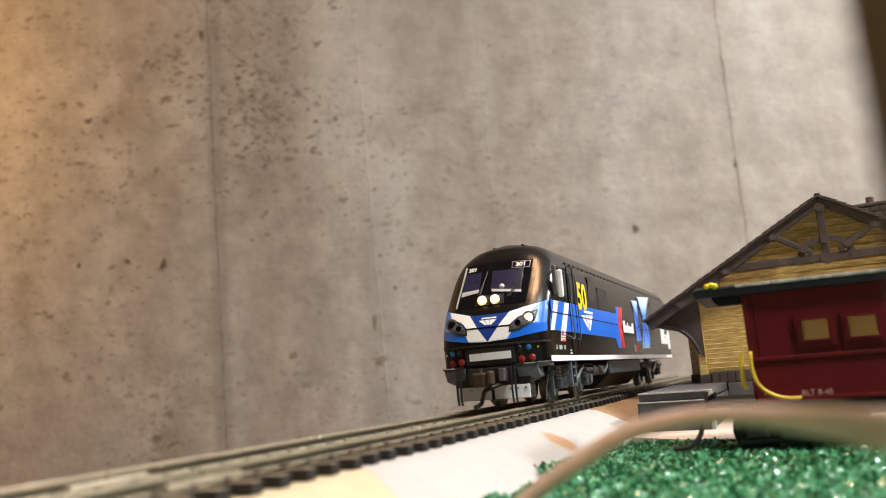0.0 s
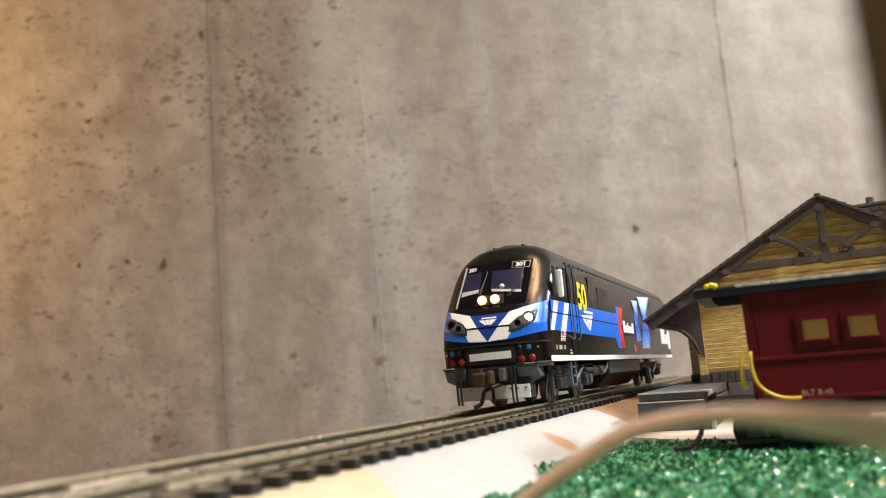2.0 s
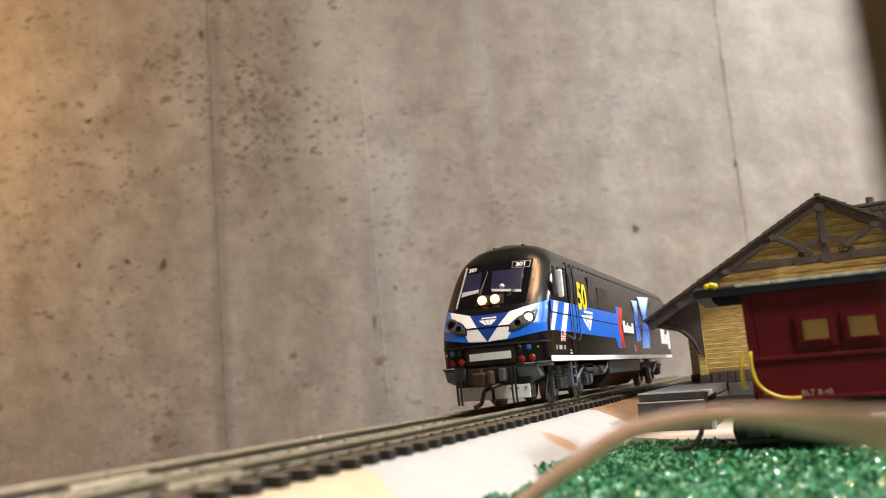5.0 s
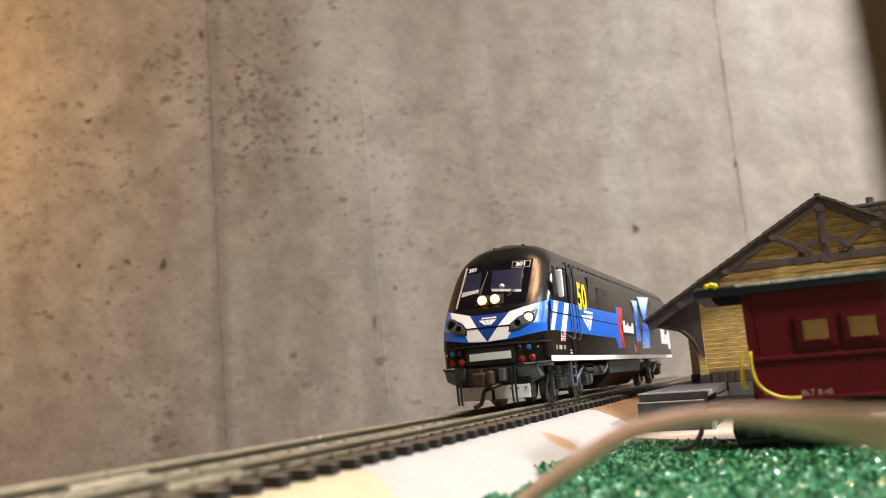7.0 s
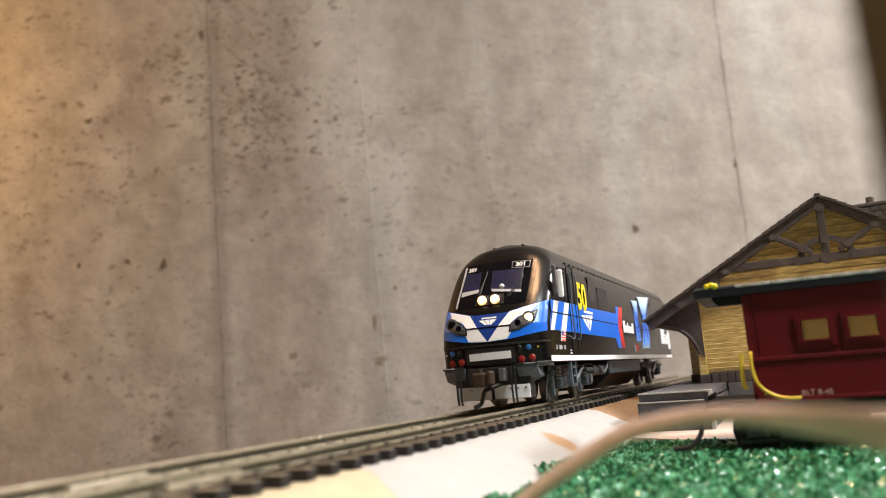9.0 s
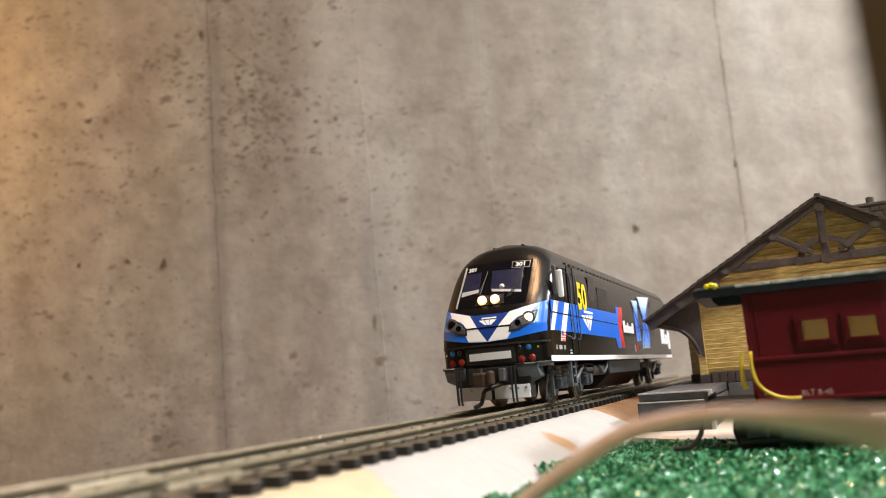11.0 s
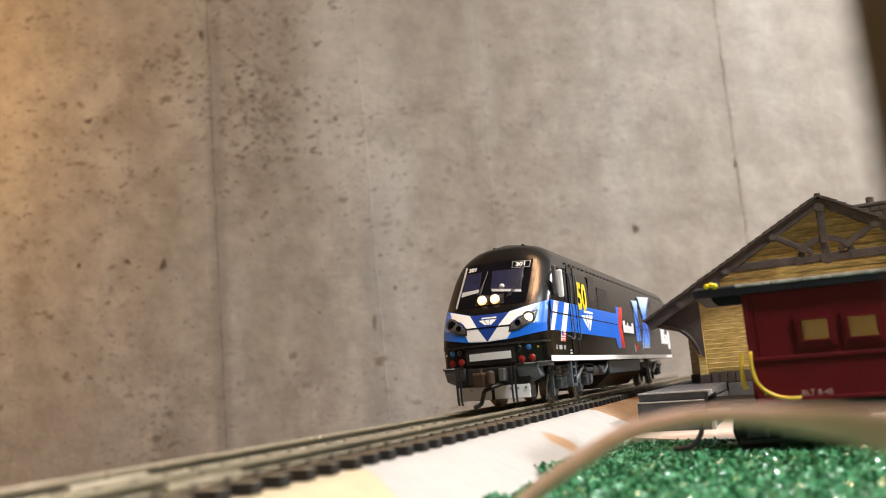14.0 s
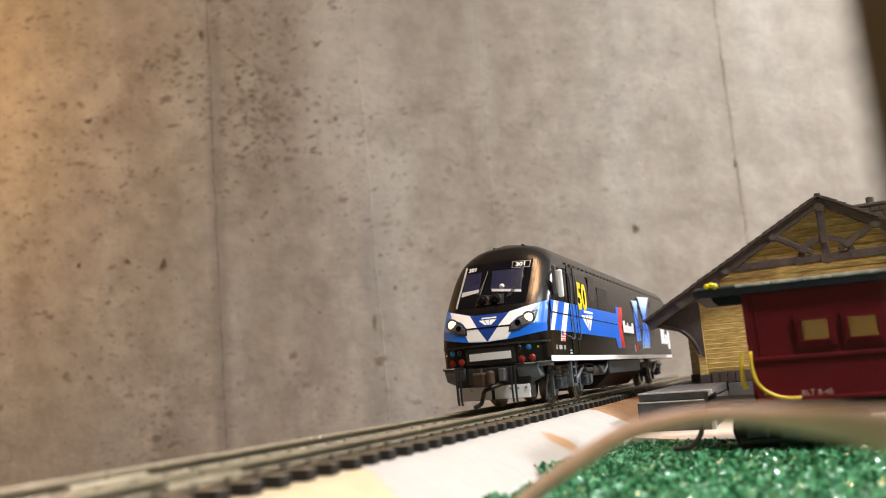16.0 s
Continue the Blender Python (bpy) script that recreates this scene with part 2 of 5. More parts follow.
M = dict(
    ribbon=ribbon_material(),
    faded=mat("faded_lettering", (0.55, 0.30, 0.28), 0.5, var=0.2, scale=300),
    brownbank=mat("brown_bank", (0.24, 0.14, 0.07), 0.8, var=0.3, scale=80, bump=0.0003),
    concrete=concrete_material(),
    stain=mat("concrete_stain", (0.115, 0.085, 0.064), 0.85, var=0.35, scale=120, bump=0.0006),
    stain_soft=mat("concrete_stain_soft", (0.225, 0.18, 0.142), 0.85, var=0.25, scale=120, bump=0.0004),
    stain_rim=mat("concrete_stain_rim", (0.285, 0.238, 0.195), 0.82, var=0.15, scale=90, bump=0.0004),
    seam=mat("seam_mortar", (0.20, 0.17, 0.145), 0.8, var=0.3, scale=60, bump=0.0006),
    plaster=mat("room_plaster", (0.30, 0.27, 0.24), 0.85, var=0.08, scale=4),
    warm_wall=mat("warm_reflecting_wall", (0.50, 0.29, 0.15), 0.6, var=0.2, scale=5),
    floor=mat("room_floor", (0.22, 0.19, 0.16), 0.6, var=0.2, scale=6),
    brass=mat("lamp_metal", (0.5, 0.5, 0.5), 0.35, 1.0),
    shade=glow("lamp_diffuser", (1.0, 0.85, 0.7), 3.0),
    black=mat("satin_black", (0.005, 0.0045, 0.0045), 0.24, var=0.3, scale=60, spec=0.30, rvar=0.015, bump=0.000002, bscale=900),
    roof=mat("roof_black", (0.008, 0.007, 0.006), 0.42, var=0.3, scale=60, spec=0.2),
    blue=mat("loco_blue", (0.004, 0.14, 0.72), 0.32, var=0.08, scale=90, coat=0.1),
    navy=mat("loco_navy", (0.010, 0.045, 0.26), 0.32, var=0.08, scale=90, coat=0.1),
    white=mat("decal_white", (0.86, 0.86, 0.86), 0.38, var=0.03, scale=120),
    yellow=mat("decal_yellow", (0.80, 0.62, 0.01), 0.4, var=0.05, scale=120),
    red=mat("decal_red", (0.60, 0.03, 0.02), 0.4, var=0.08, scale=120),
    grey=mat("underframe_grey", (0.078, 0.096, 0.115), 0.4, var=0.35, scale=150, bump=0.00005),
    dgrey=mat("underframe_dark", (0.010, 0.010, 0.011), 0.5, var=0.35, scale=150, bump=0.00005),
    steel=mat("wheel_steel", (0.35, 0.33, 0.30), 0.3, 1.0, var=0.2, scale=200),
    coupler=mat("coupler_brown", (0.055, 0.034, 0.02), 0.5, 0.4, var=0.3, scale=300),
    silver=mat("silver_paint", (0.55, 0.57, 0.60), 0.35, 0.3, var=0.1, scale=200),
    lensblue=mat("lens_blue", (0.02, 0.12, 0.34), 0.25, var=0.2, scale=300, coat=0.2),
    lensred=mat("lens_red", (0.26, 0.012, 0.01), 0.35, var=0.2, scale=300, coat=0.1),
    lensdark=mat("lens_dark", (0.07, 0.07, 0.075), 0.3, 0.0, var=0.3, scale=300, spec=0.3),
    ring=mat("bezel_grey", (0.16, 0.16, 0.17), 0.3, 0.5, var=0.2, scale=300),
    lit=glow("lamp_lit", (1.0, 0.66, 0.28), 3.0),
    halo=glow("lamp_halo", (1.0, 0.46, 0.13), 1.4),
    rail=mat("rail_web", (0.034, 0.031, 0.018), 0.35, 0.2, var=0.18, scale=60, bump=0.00003),
    railhead=mat("rail_head_polished", (0.50, 0.44, 0.33), 0.24, 0.6, var=0.12, scale=60),
    tietop=mat("tie_pale_top", (0.165, 0.135, 0.092), 0.45, var=0.35, scale=250, bump=0.0001),
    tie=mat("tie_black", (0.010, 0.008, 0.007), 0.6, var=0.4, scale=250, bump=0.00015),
    board=plaster_material(),
    tan=mat("tan_paper", (0.46, 0.40, 0.27), 0.75, var=0.08, scale=40, bump=0.0002),
    table=mat("table_wood", (0.30, 0.21, 0.13), 0.6, var=0.2, scale=20),
    mat_green=mat("mat_backing", (0.02, 0.14, 0.05), 0.8, var=0.4, scale=300),
    blade=mat("grass_fibre", (0.062, 0.265, 0.13), 0.3, var=0.5, scale=350, coat=0.3),
    painted_glint=mat("grass_painted_glint", (0.72, 0.82, 0.62), 0.2, 0.3, var=0.2, scale=300),
    ochre=grain_material("ochre_clapboard", (0.48, 0.32, 0.08), (0.80, 0.60, 0.24), 0.35, (500, 220, 1500)),
    timber=mat("brown_timber", (0.075, 0.055, 0.045), 0.5, var=0.3, scale=200, bump=0.00012, dark=(0.045, 0.032, 0.026)),
    shingle=mat("brown_shingle", (0.085, 0.065, 0.055), 0.6, var=0.35, scale=200, bump=0.00015),
    stone=mat("platform_grey", (0.075, 0.075, 0.08), 0.6, var=0.3, scale=200, bump=0.0001),
    edge=mat("platform_edge", (0.40, 0.39, 0.37), 0.6, var=0.2, scale=200),
    chim=mat("chimney_stone", (0.09, 0.075, 0.065), 0.7, var=0.4, scale=300, bump=0.0003),
    cab_red=mat("caboose_red", (0.108, 0.003, 0.007), 0.42, var=0.12, scale=120, spec=0.25, bump=0.00003),
    cab_roof=mat("caboose_roof", (0.016, 0.015, 0.019), 0.5, var=0.3, scale=120, spec=0.12),
    worn=mat("worn_edge", (0.40, 0.37, 0.355), 0.5, var=0.6, scale=60),
    cab_yellow=mat("grab_yellow", (0.72, 0.48, 0.04), 0.35, var=0.12, scale=200, coat=0.3),
    base=mat("pale_base", (0.56, 0.47, 0.40), 0.7, var=0.1, scale=60, bump=0.0002),
    strip=mat("beige_strip", (0.54, 0.42, 0.37), 0.6, var=0.12, scale=60),
    post=mat("dark_wood_post", (0.035, 0.022, 0.014), 0.6, var=0.3, scale=40),
    glass=mat("window_glass", (0.004, 0.004, 0.006), 0.10, var=0.2, scale=40, spec=0.14),
    pane=dimming_pane(),
    cabin=mat("cab_interior_blue", (0.008, 0.011, 0.042), 0.35, var=0.4, scale=80),
)

# ---- mesh helpers: all sizes below in millimetres ----


def part(name, bm, material, parent=None, label="", smooth=False):
    mesh = bpy.data.meshes.new(name)
    bmesh.ops.recalc_face_normals(bm, faces=bm.faces)
    bmesh.ops.scale(bm, vec=(MM, MM, MM), verts=bm.verts)
    bm.to_mesh(mesh)
    bm.free()
    for m in (material if isinstance(material, (list, tuple)) else [material]):
        mesh.materials.append(m)
    if smooth:
        for f in mesh.polygons:
            f.use_smooth = True
        mesh.set_sharp_from_angle(angle=radians(40))
    ob = new(name, mesh)
    if parent is not None:
        ob.parent = parent
    if label:
        ob["label"] = label
    return ob


def thing(name, place, turn=0.0, **tags):
    ob = new(name)
    ob.empty_display_size = 0.01
    ob.matrix_world = pose(place[0] * MM, place[1] * MM, place[2] * MM, 0, 0, turn)
    return tagged(ob, **tags)


def box(x0, x1, y0, y1, z0, z1, bevel=0.0, bm=None):
    out = bm or bmesh.new()
    m = Matrix.Translation(((x0 + x1) / 2, (y0 + y1) / 2, (z0 + z1) / 2)) @ Matrix.Diagonal((x1 - x0, y1 - y0, z1 - z0, 1))
    r = bmesh.ops.create_cube(out, size=1, matrix=m)
    if bevel:
        edges = {e for v in r["verts"] for e in v.link_edges}
        bmesh.ops.bevel(out, geom=list(edges), offset=bevel, segments=2, affect="EDGES", profile=0.5)
    return out


def beam(a, b, w, h, bevel=0.0, bm=None, up=(0, 0, 1)):
    """A bar from a to b: w wide, h high."""
    out = bm or bmesh.new()
    a, b = Vector(a), Vector(b)
    d = (b - a)
    x = d.normalized()
    y = Vector(up).cross(x)
    y = y.normalized() if y.length > 1e-6 else Vector((0, 1, 0))
    z = x.cross(y)
    m = Matrix((x * d.length, y * w, z * h)).transposed().to_4x4()
    m.translation = (a + b) / 2
    r = bmesh.ops.create_cube(out, size=1, matrix=m)
    if bevel:
        edges = {e for v in r["verts"] for e in v.link_edges}
        bmesh.ops.bevel(out, geom=list(edges), offset=bevel, segments=2, affect="EDGES", profile=0.5)
    return out


def rod(a, b, r, seg=12, bm=None, r2=None):
    out = bm or bmesh.new()
    a, b = Vector(a), Vector(b)
    m = Matrix.Translation((a + b) / 2) @ (b - a).to_track_quat("Z", "Y").to_matrix().to_4x4()
    bmesh.ops.create_cone(out, cap_ends=True, segments=seg, radius1=r, radius2=r if r2 is None else r2, depth=(b - a).length, matrix=m)
    return out


def ball(c, r, u=14, v=9, bm=None, squash=(1, 1, 1)):
    out = bm or bmesh.new()
    bmesh.ops.create_uvsphere(out, u_segments=u, v_segments=v, radius=r, matrix=Matrix.Translation(c) @ Matrix.Diagonal((*squash, 1)))
    return out


def tube(pts, r, seg=10, bm=None):
    """A round wire through the points, smoothed."""
    out = bm or bmesh.new()
    pts = [Vector(q) for q in pts]
    fine = []
    for i in range(len(pts) - 1):
        p0, p1, p2, p3 = pts[max(i - 1, 0)], pts[i], pts[i + 1], pts[min(i + 2, len(pts) - 1)]
        for k in range(5):
            t = k / 5
            fine.append(0.5 * ((2 * p1) + (p2 - p0) * t + (2 * p0 - 5 * p1 + 4 * p2 - p3) * t * t + (3 * p1 - p0 - 3 * p2 + p3) * t ** 3))
    fine.append(pts[-1])
    rings = []
    for i, q in enumerate(fine):
        d = (fine[min(i + 1, len(fine) - 1)] - fine[max(i - 1, 0)]).normalized()
        a = d.cross(Vector((0.13, 0.31, 0.94))).normalized()
        c = d.cross(a)
        rings.append([out.verts.new(q + a * r * math.cos(2 * math.pi * k / seg) + c * r * math.sin(2 * math.pi * k / seg)) for k in range(seg)])
    for r0, r1 in zip(rings, rings[1:]):
        for k in range(seg):
            out.faces.new((r0[k], r0[(k + 1) % seg], r1[(k + 1) % seg], r1[k]))
    out.faces.new(rings[0])
    out.faces.new(rings[-1][::-1])
    return out


def plate(points, normal, thick, bm=None):
    """A flat polygon with thickness along normal."""
    out = bm or bmesh.new()
    n = Vector(normal) * thick
    a = [out.verts.new(Vector(q)) for q in points]
    b = [out.verts.new(Vector(q) + n) for q in points]
    out.faces.new(a)
    out.faces.new(b[::-1])
    for i in range(len(a)):
        j = (i + 1) % len(a)
        out.faces.new((a[i], b[i], b[j], a[j]))
    return out


def lettering(text, size, m, depth=0.05, bold=0.0):
    """Raised letters in the built-in font as a bmesh, placed by m (millimetres)."""
    cu = bpy.data.curves.new("lettering", "FONT")
    cu.body, cu.size, cu.extrude, cu.offset, cu.align_x, cu.align_y = text, size, depth, bold, "CENTER", "CENTER"
    ob = bpy.data.objects.new("lettering", cu)
    scene.collection.objects.link(ob)
    mesh = bpy.data.meshes.new_from_object(ob.evaluated_get(bpy.context.evaluated_depsgraph_get()))
    bpy.data.objects.remove(ob)
    out = bmesh.new()
    out.from_mesh(mesh)
    bpy.data.meshes.remove(mesh)
    bmesh.ops.transform(out, matrix=m, verts=out.verts)
    return out


def axes(o, x, y):
    """A placing matrix from an origin and the ways of x and y."""
    x, y = Vector(x).normalized(), Vector(y).normalized()
    z = x.cross(y)
    m = Matrix((x, y, z)).transposed().to_4x4()
    m.translation = o
    return m

# ---- the room ----


def room():
    turn = ROOM_TURN - 90              # local x along the wall, local y into it
    o = EYE_V + RN * WALL_D

    def setting(name, bm, material, label):
        ob = part(name, bm, material)
        ob.matrix_world = pose(o.x, o.y, 0, 0, 0, turn)
        return tagged(ob, label=label, kind="structure", category=name.split("_")[0])

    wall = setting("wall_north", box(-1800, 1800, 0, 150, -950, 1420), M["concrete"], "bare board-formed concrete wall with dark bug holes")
    setting("wall_south", box(-1800, 1800, -2550, -2400, -950, 1420), M["plaster"], "plain pale plaster wall")
    setting("wall_west", box(-1950, -1800, -2550, 150, -950, 1420), M["plaster"], "plain pale plaster wall")
    # unseen; its warm colour is added to tint reflections on the black paint
    setting("wall_east", box(1800, 1950, -2550, 150, -950, 1420), M["warm_wall"], "unseen wall coloured warm to tint reflections")
    setting("floor", box(-1950, 1950, -2550, 150, -1000, -950), M["floor"], "plain brown floor of the room")
    setting("ceiling", box(-1950, 1950, -2550, 150, 1420, 1470), M["plaster"], "plain pale ceiling of the room")
    rnd = random.Random(4)
    # joints of the formwork: raised, ragged ridges
    for u, lean, w, dark in ((-286, 8, 3.2, 1), (-108, 12, 6, 0), (31, 3, 2.5, 0), (306, -2, 1.9, 1)):
        bm = bmesh.new()
        rows = []
        n = 150
        for i in range(n + 1):
            z = 760 - i * 9.5
            x = u - lean * (z - 220) / 450 + rnd.uniform(-0.5, 0.5)
            ww = w * rnd.uniform(0.6, 1.15)
            h = (0.6 if dark else 0.45) * rnd.uniform(0.3, 1.0)
            rows.append([bm.verts.new((x - ww / 2, 0.3, z)), bm.verts.new((x + rnd.uniform(-.8, .8), -h, z)), bm.verts.new((x + ww / 2, 0.3, z))])
        for a, c in zip(rows, rows[1:]):
            bm.faces.new((a[0], a[1], c[1], c[0]))
            bm.faces.new((a[1], a[2], c[2], c[1]))
        part("formwork_joint", bm, M["seam"] if dark else M["concrete"], wall)
    # larger pits and stains
    marks = [(-298, 438, 4.8, 8.6), (-327, 420, 6.2, 5.7), (-435, 343, 5.4, 4.9), (-342, 362, 10.8, 4.2), (-274, 368, 4.7, 6.3), (-251, 351, 9.4, 5.6),
             (-229, 385, 6.7, 5.6), (-199, 394, 6.1, 5.7), (-185, 354, 6.0, 5.6), (-196, 446, 5.4, 5.8), (-335, 328, 9.4, 2.8), (-447, 292, 10.8, 2.7),
             (-200, 275, 7.2, 5.4), (-211, 325, 8.0, 4.8), (-446, 171, 4.0, 3.9), (-390, 171, 5.9, 3.9), (-348, 164, 5.9, 11.1), (-479, 115, 5.2, 5.1),
             (-460, 47, 5.8, 5.0), (-203, 50, 5.0, 5.6), (-111, 80, 3.8, 8.7), (-108, 37, 8.7, 5.5), (186, 160, 5.6, 5.1), (305, 224, 1.9, 9.1)]
    for u, z, w, h in marks:
        n = 22
        sway = [rnd.uniform(0, 6.28) for _ in range(3)]
        deep = (w, h) in ((4.8, 8.6), (5.4, 4.9), (5.9, 11.1), (5.6, 5.1), (1.9, 9.1), (5.9, 3.9), (4.0, 3.9))
        for grow, lift, m, name in ((1.15, 0.4, "stain_rim", "pit_rim"), (0.72, 0.6, "stain" if deep else "stain_soft", "pit")):
            bm = bmesh.new()
            ring = []
            for k in range(n):
                a = 2 * math.pi * k / n
                r = grow * (0.78 + 0.16 * math.sin(2 * a + sway[0]) + 0.12 * math.sin(3 * a + sway[1]) + 0.10 * math.sin(5 * a + sway[2]))
                ring.append(bm.verts.new((u + w * r * math.cos(a), -lift, z + h * r * math.sin(a))))
            c = bm.verts.new((u, -lift - 0.2, z))
            for k in range(n):
                bm.faces.new((ring[k], ring[(k + 1) % n], c))
            part(name, bm, M[m], wall)
    # gathered small pits
    bm = bmesh.new()
    fields = ((-228, 335, 34, 58, 300, 1.35), (-335, 405, 28, 18, 34, 1.6), (-440, 300, 60, 60, 95, 1.3), (-385, 245, 55, 16, 45, 1.25), (-450, 110, 70, 70, 95, 1.25),
              (-340, 60, 45, 55, 40, 1.1), (-175, 190, 50, 60, 30, 0.9), (-104, 110, 9, 60, 12, 0.9), (40, 190, 12, 30, 18, 1.1), (60, 380, 130, 60, 25, 0.8), (240, 300, 60, 60, 25, 0.8))
    for cu, cz, su, sz, count, grow in fields:
        for _ in range(count):
            u, z = rnd.gauss(cu, su), rnd.gauss(cz, sz)
            w = rnd.uniform(0.9, 3.6) * grow * (1.5 if rnd.random() < 0.15 else 1.0)
            h = w * rnd.uniform(0.3, 0.85)
            tilt = rnd.uniform(-0.5, 0.5)
            sway = rnd.uniform(0, 6.28)
            for grow2, lift in ((1.0, 0.35), (0.6, 0.5)):
                ring = []
                for k in range(9):
                    a = 2 * math.pi * k / 9
                    q = grow2 * (0.8 + 0.25 * math.sin(2 * a + sway))
                    x0, z0 = w * q * math.cos(a), h * q * math.sin(a)
                    ring.append(bm.verts.new((u + x0 * math.cos(tilt) - z0 * math.sin(tilt), -lift, z + x0 * math.sin(tilt) + z0 * math.cos(tilt))))
                bm.faces.new(ring).material_index = 0 if grow2 == 1.0 else 1
    part("small_pits", bm, [M["stain_rim"], M["stain_soft"]], wall)["kind"] = "stuff"
    # lamps of the room, and the added pendant out of view
    for u, d, watts, size, colour, spread in LAMPS:
        q = in_room(u, d, 0)
        t = thing("ceiling_lamp", (q.x / MM, q.y / MM, CEIL / MM), label="round white ceiling lamp with metal rim", category="lamp", group="ceiling lamps")
        r = size / 2 / MM
        part("rim", rod((0, 0, -30), (0, 0, 0), r + 12, 32), M["brass"], t)
        part("diffuser", rod((0, 0, -40), (0, 0, -30.5), r, 32), M["shade"], t)
    q = in_room(ADDED_PENDANT[0], ADDED_PENDANT[1], 0)
    t = thing("added_pendant_lamp", (q.x / MM, q.y / MM, CEIL / MM), label="cord and cap of an added lamp, out of view", category="lamp")
    part("cord", rod((0, 0, -580), (0, 0, 0), 3, 8), M["post"], t)
    part("cap", rod((0, 0, -600), (0, 0, -575), 25, 16), M["brass"], t)
    q = in_room(STAND_LAMP[0], STAND_LAMP[1], 0)
    t = thing("floor_lamp", (q.x / MM, q.y / MM, -950), label="slim metal floor lamp with an open warm shade", category="lamp")
    part("base", rod((0, 0, 0), (0, 0, 18), 120, 32), M["brass"], t)
    part("pole", rod((0, 0, 18), (0, 0, 1440), 9, 12), M["brass"], t)
    bm = bmesh.new()
    bmesh.ops.create_cone(bm, cap_ends=False, segments=32, radius1=70, radius2=70, depth=30, matrix=Matrix.Translation((0, 0, 1455)))
    part("collar", bm, M["brass"], t)


def layout_base():
    """Table, plaster roadbed, grass mat."""
    t = thing("layout_table", (0, 0, -14.5), label="wooden train layout table against the concrete wall", category="table")
    part("tabletop", box(-520, 520, -420, 60, -25, 0, 1.5), M["table"], t)
    for x in (-500, 480):
        for y in (-400, 30):
            part("leg", box(x, x + 30, y, y + 28, -935.5, -25, 2), M["table"], t)
    rnd = random.Random(2)
    # roadbed: a bank with sloping sides, in three finishes end to end
    prof = [(-32.5, -14.4), (-27.5, -9.7), (-22, -6.7), (-18, -4.7), (-15.5, -4.15), (15.5, -4.15), (19, -6), (26, -14.4)]

    def bank(x0, x1, skew0, skew1, material, label):
        bm = bmesh.new()
        rows = []
        n = max(2, int((x1 - x0) / 6))
        for i in range(n + 1):
            f = i / n
            row = []
            for k, (y, z) in enumerate(prof):
                sk = skew0 * (1 - f) + skew1 * f
                x = x0 + (x1 - x0) * f + sk * (y + 17) / 14 * (1 if y < 0 else 0)
                j = 0.7 * noise.noise((x * 0.15, k * 3.1, 0.5)) if 0 < k < 4 else 0
                row.append(bm.verts.new((x, y + j, z + j * 0.35)))
            rows.append(row)
        for a, c in zip(rows, rows[1:]):
            for k in range(len(prof) - 1):
                bm.faces.new((a[k], a[k + 1], c[k + 1], c[k]))
        return tagged(part("roadbed", bm, material, smooth=True), label=label, category="roadbed", kind="structure")

    bank(-500, -101, 0, 9, M["tan"], "tan paper-covered bank under the track")
    bank(-100.9, 52, 9, -6, M["board"], "white plaster bank carrying the model track")
    bank(52.1, 500, -6, 0, M["brownbank"], "brown earth-coloured bank beside the track")


def sleeper_rail(bm, y, x0, x1):
    """Flat-bottom rail: head, web, foot; running surface at z 0."""
    prof = [(-0.38, 0), (0.38, 0), (0.42, -0.12), (0.42, -0.55), (0.16, -0.75), (0.16, -1.6), (0.95, -1.9), (0.95, -2.1), (-0.95, -2.1), (-0.95, -1.9), (-0.16, -1.6), (-0.16, -0.75), (-0.42, -0.55), (-0.42, -0.12)]
    a = [bm.verts.new((x0, y + q, z)) for q, z in prof]
    b = [bm.verts.new((x1, y + q, z)) for q, z in prof]
    for i in range(len(prof)):
        j = (i + 1) % len(prof)
        f = bm.faces.new((a[i], b[i], b[j], a[j]))
        f.material_index = 1 if i in (0, 1, 2, 11, 12, 13, 6, 9) else 0
    bm.faces.new(a)
    bm.faces.new(b[::-1])


def track():
    t = thing("model_track", (0, 0, 0), label="nickel silver model railway track on black plastic ties", category="track")
    for y in (-8.65, 8.65):
        for x0, x1 in ((-330, -131.3), (-131, 97), (97.3, 440)):
            bm = bmesh.new()
            sleeper_rail(bm, y, x0, x1)
            part("rail", bm, [M["rail"], M["railhead"]], t)
        part("rail_joiner", box(-138, -124, y - 1.25, y + 1.25, -2.2, -1.0, 0.2), M["railhead"], t)
    rnd = random.Random(7)
    first = None
    x = -330 + 3
    while x < 438:
        if first is None:
            bm = box(-1.3, 1.3, -15, 15, -4.1, -2.15, 0.3)
            for y in (-8.65, 8.65):      # moulded rail fixings
                for s in (-1, 1):
                    box(-0.7, 0.7, y + s * 1.35 - 0.35, y + s * 1.35 + 0.35, -2.2, -1.55, 0.1, bm=bm)
            # upward faces take the paler tan, the rest stays black
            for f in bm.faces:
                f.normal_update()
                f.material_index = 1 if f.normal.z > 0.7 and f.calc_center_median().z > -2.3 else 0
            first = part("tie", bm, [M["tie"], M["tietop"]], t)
            ob = first
        else:
            ob = new("tie", first.data)
            ob.parent = t
        ob.matrix_basis = pose(x * MM, rnd.uniform(-0.25, 0.25) * MM, 0, 0, 0, rnd.uniform(-1.2, 1.2))
        x += 6.45


# ---- locomotive ----
NOSE = [(2, 1.5), (12, 1.5), (20, 1.0), (24, 1.8), (28, 4.0), (33, 7.5), (38.6, 12.3), (43, 15.6), (47, 18.4), (50.2, 21.5), (51.9, 26)]


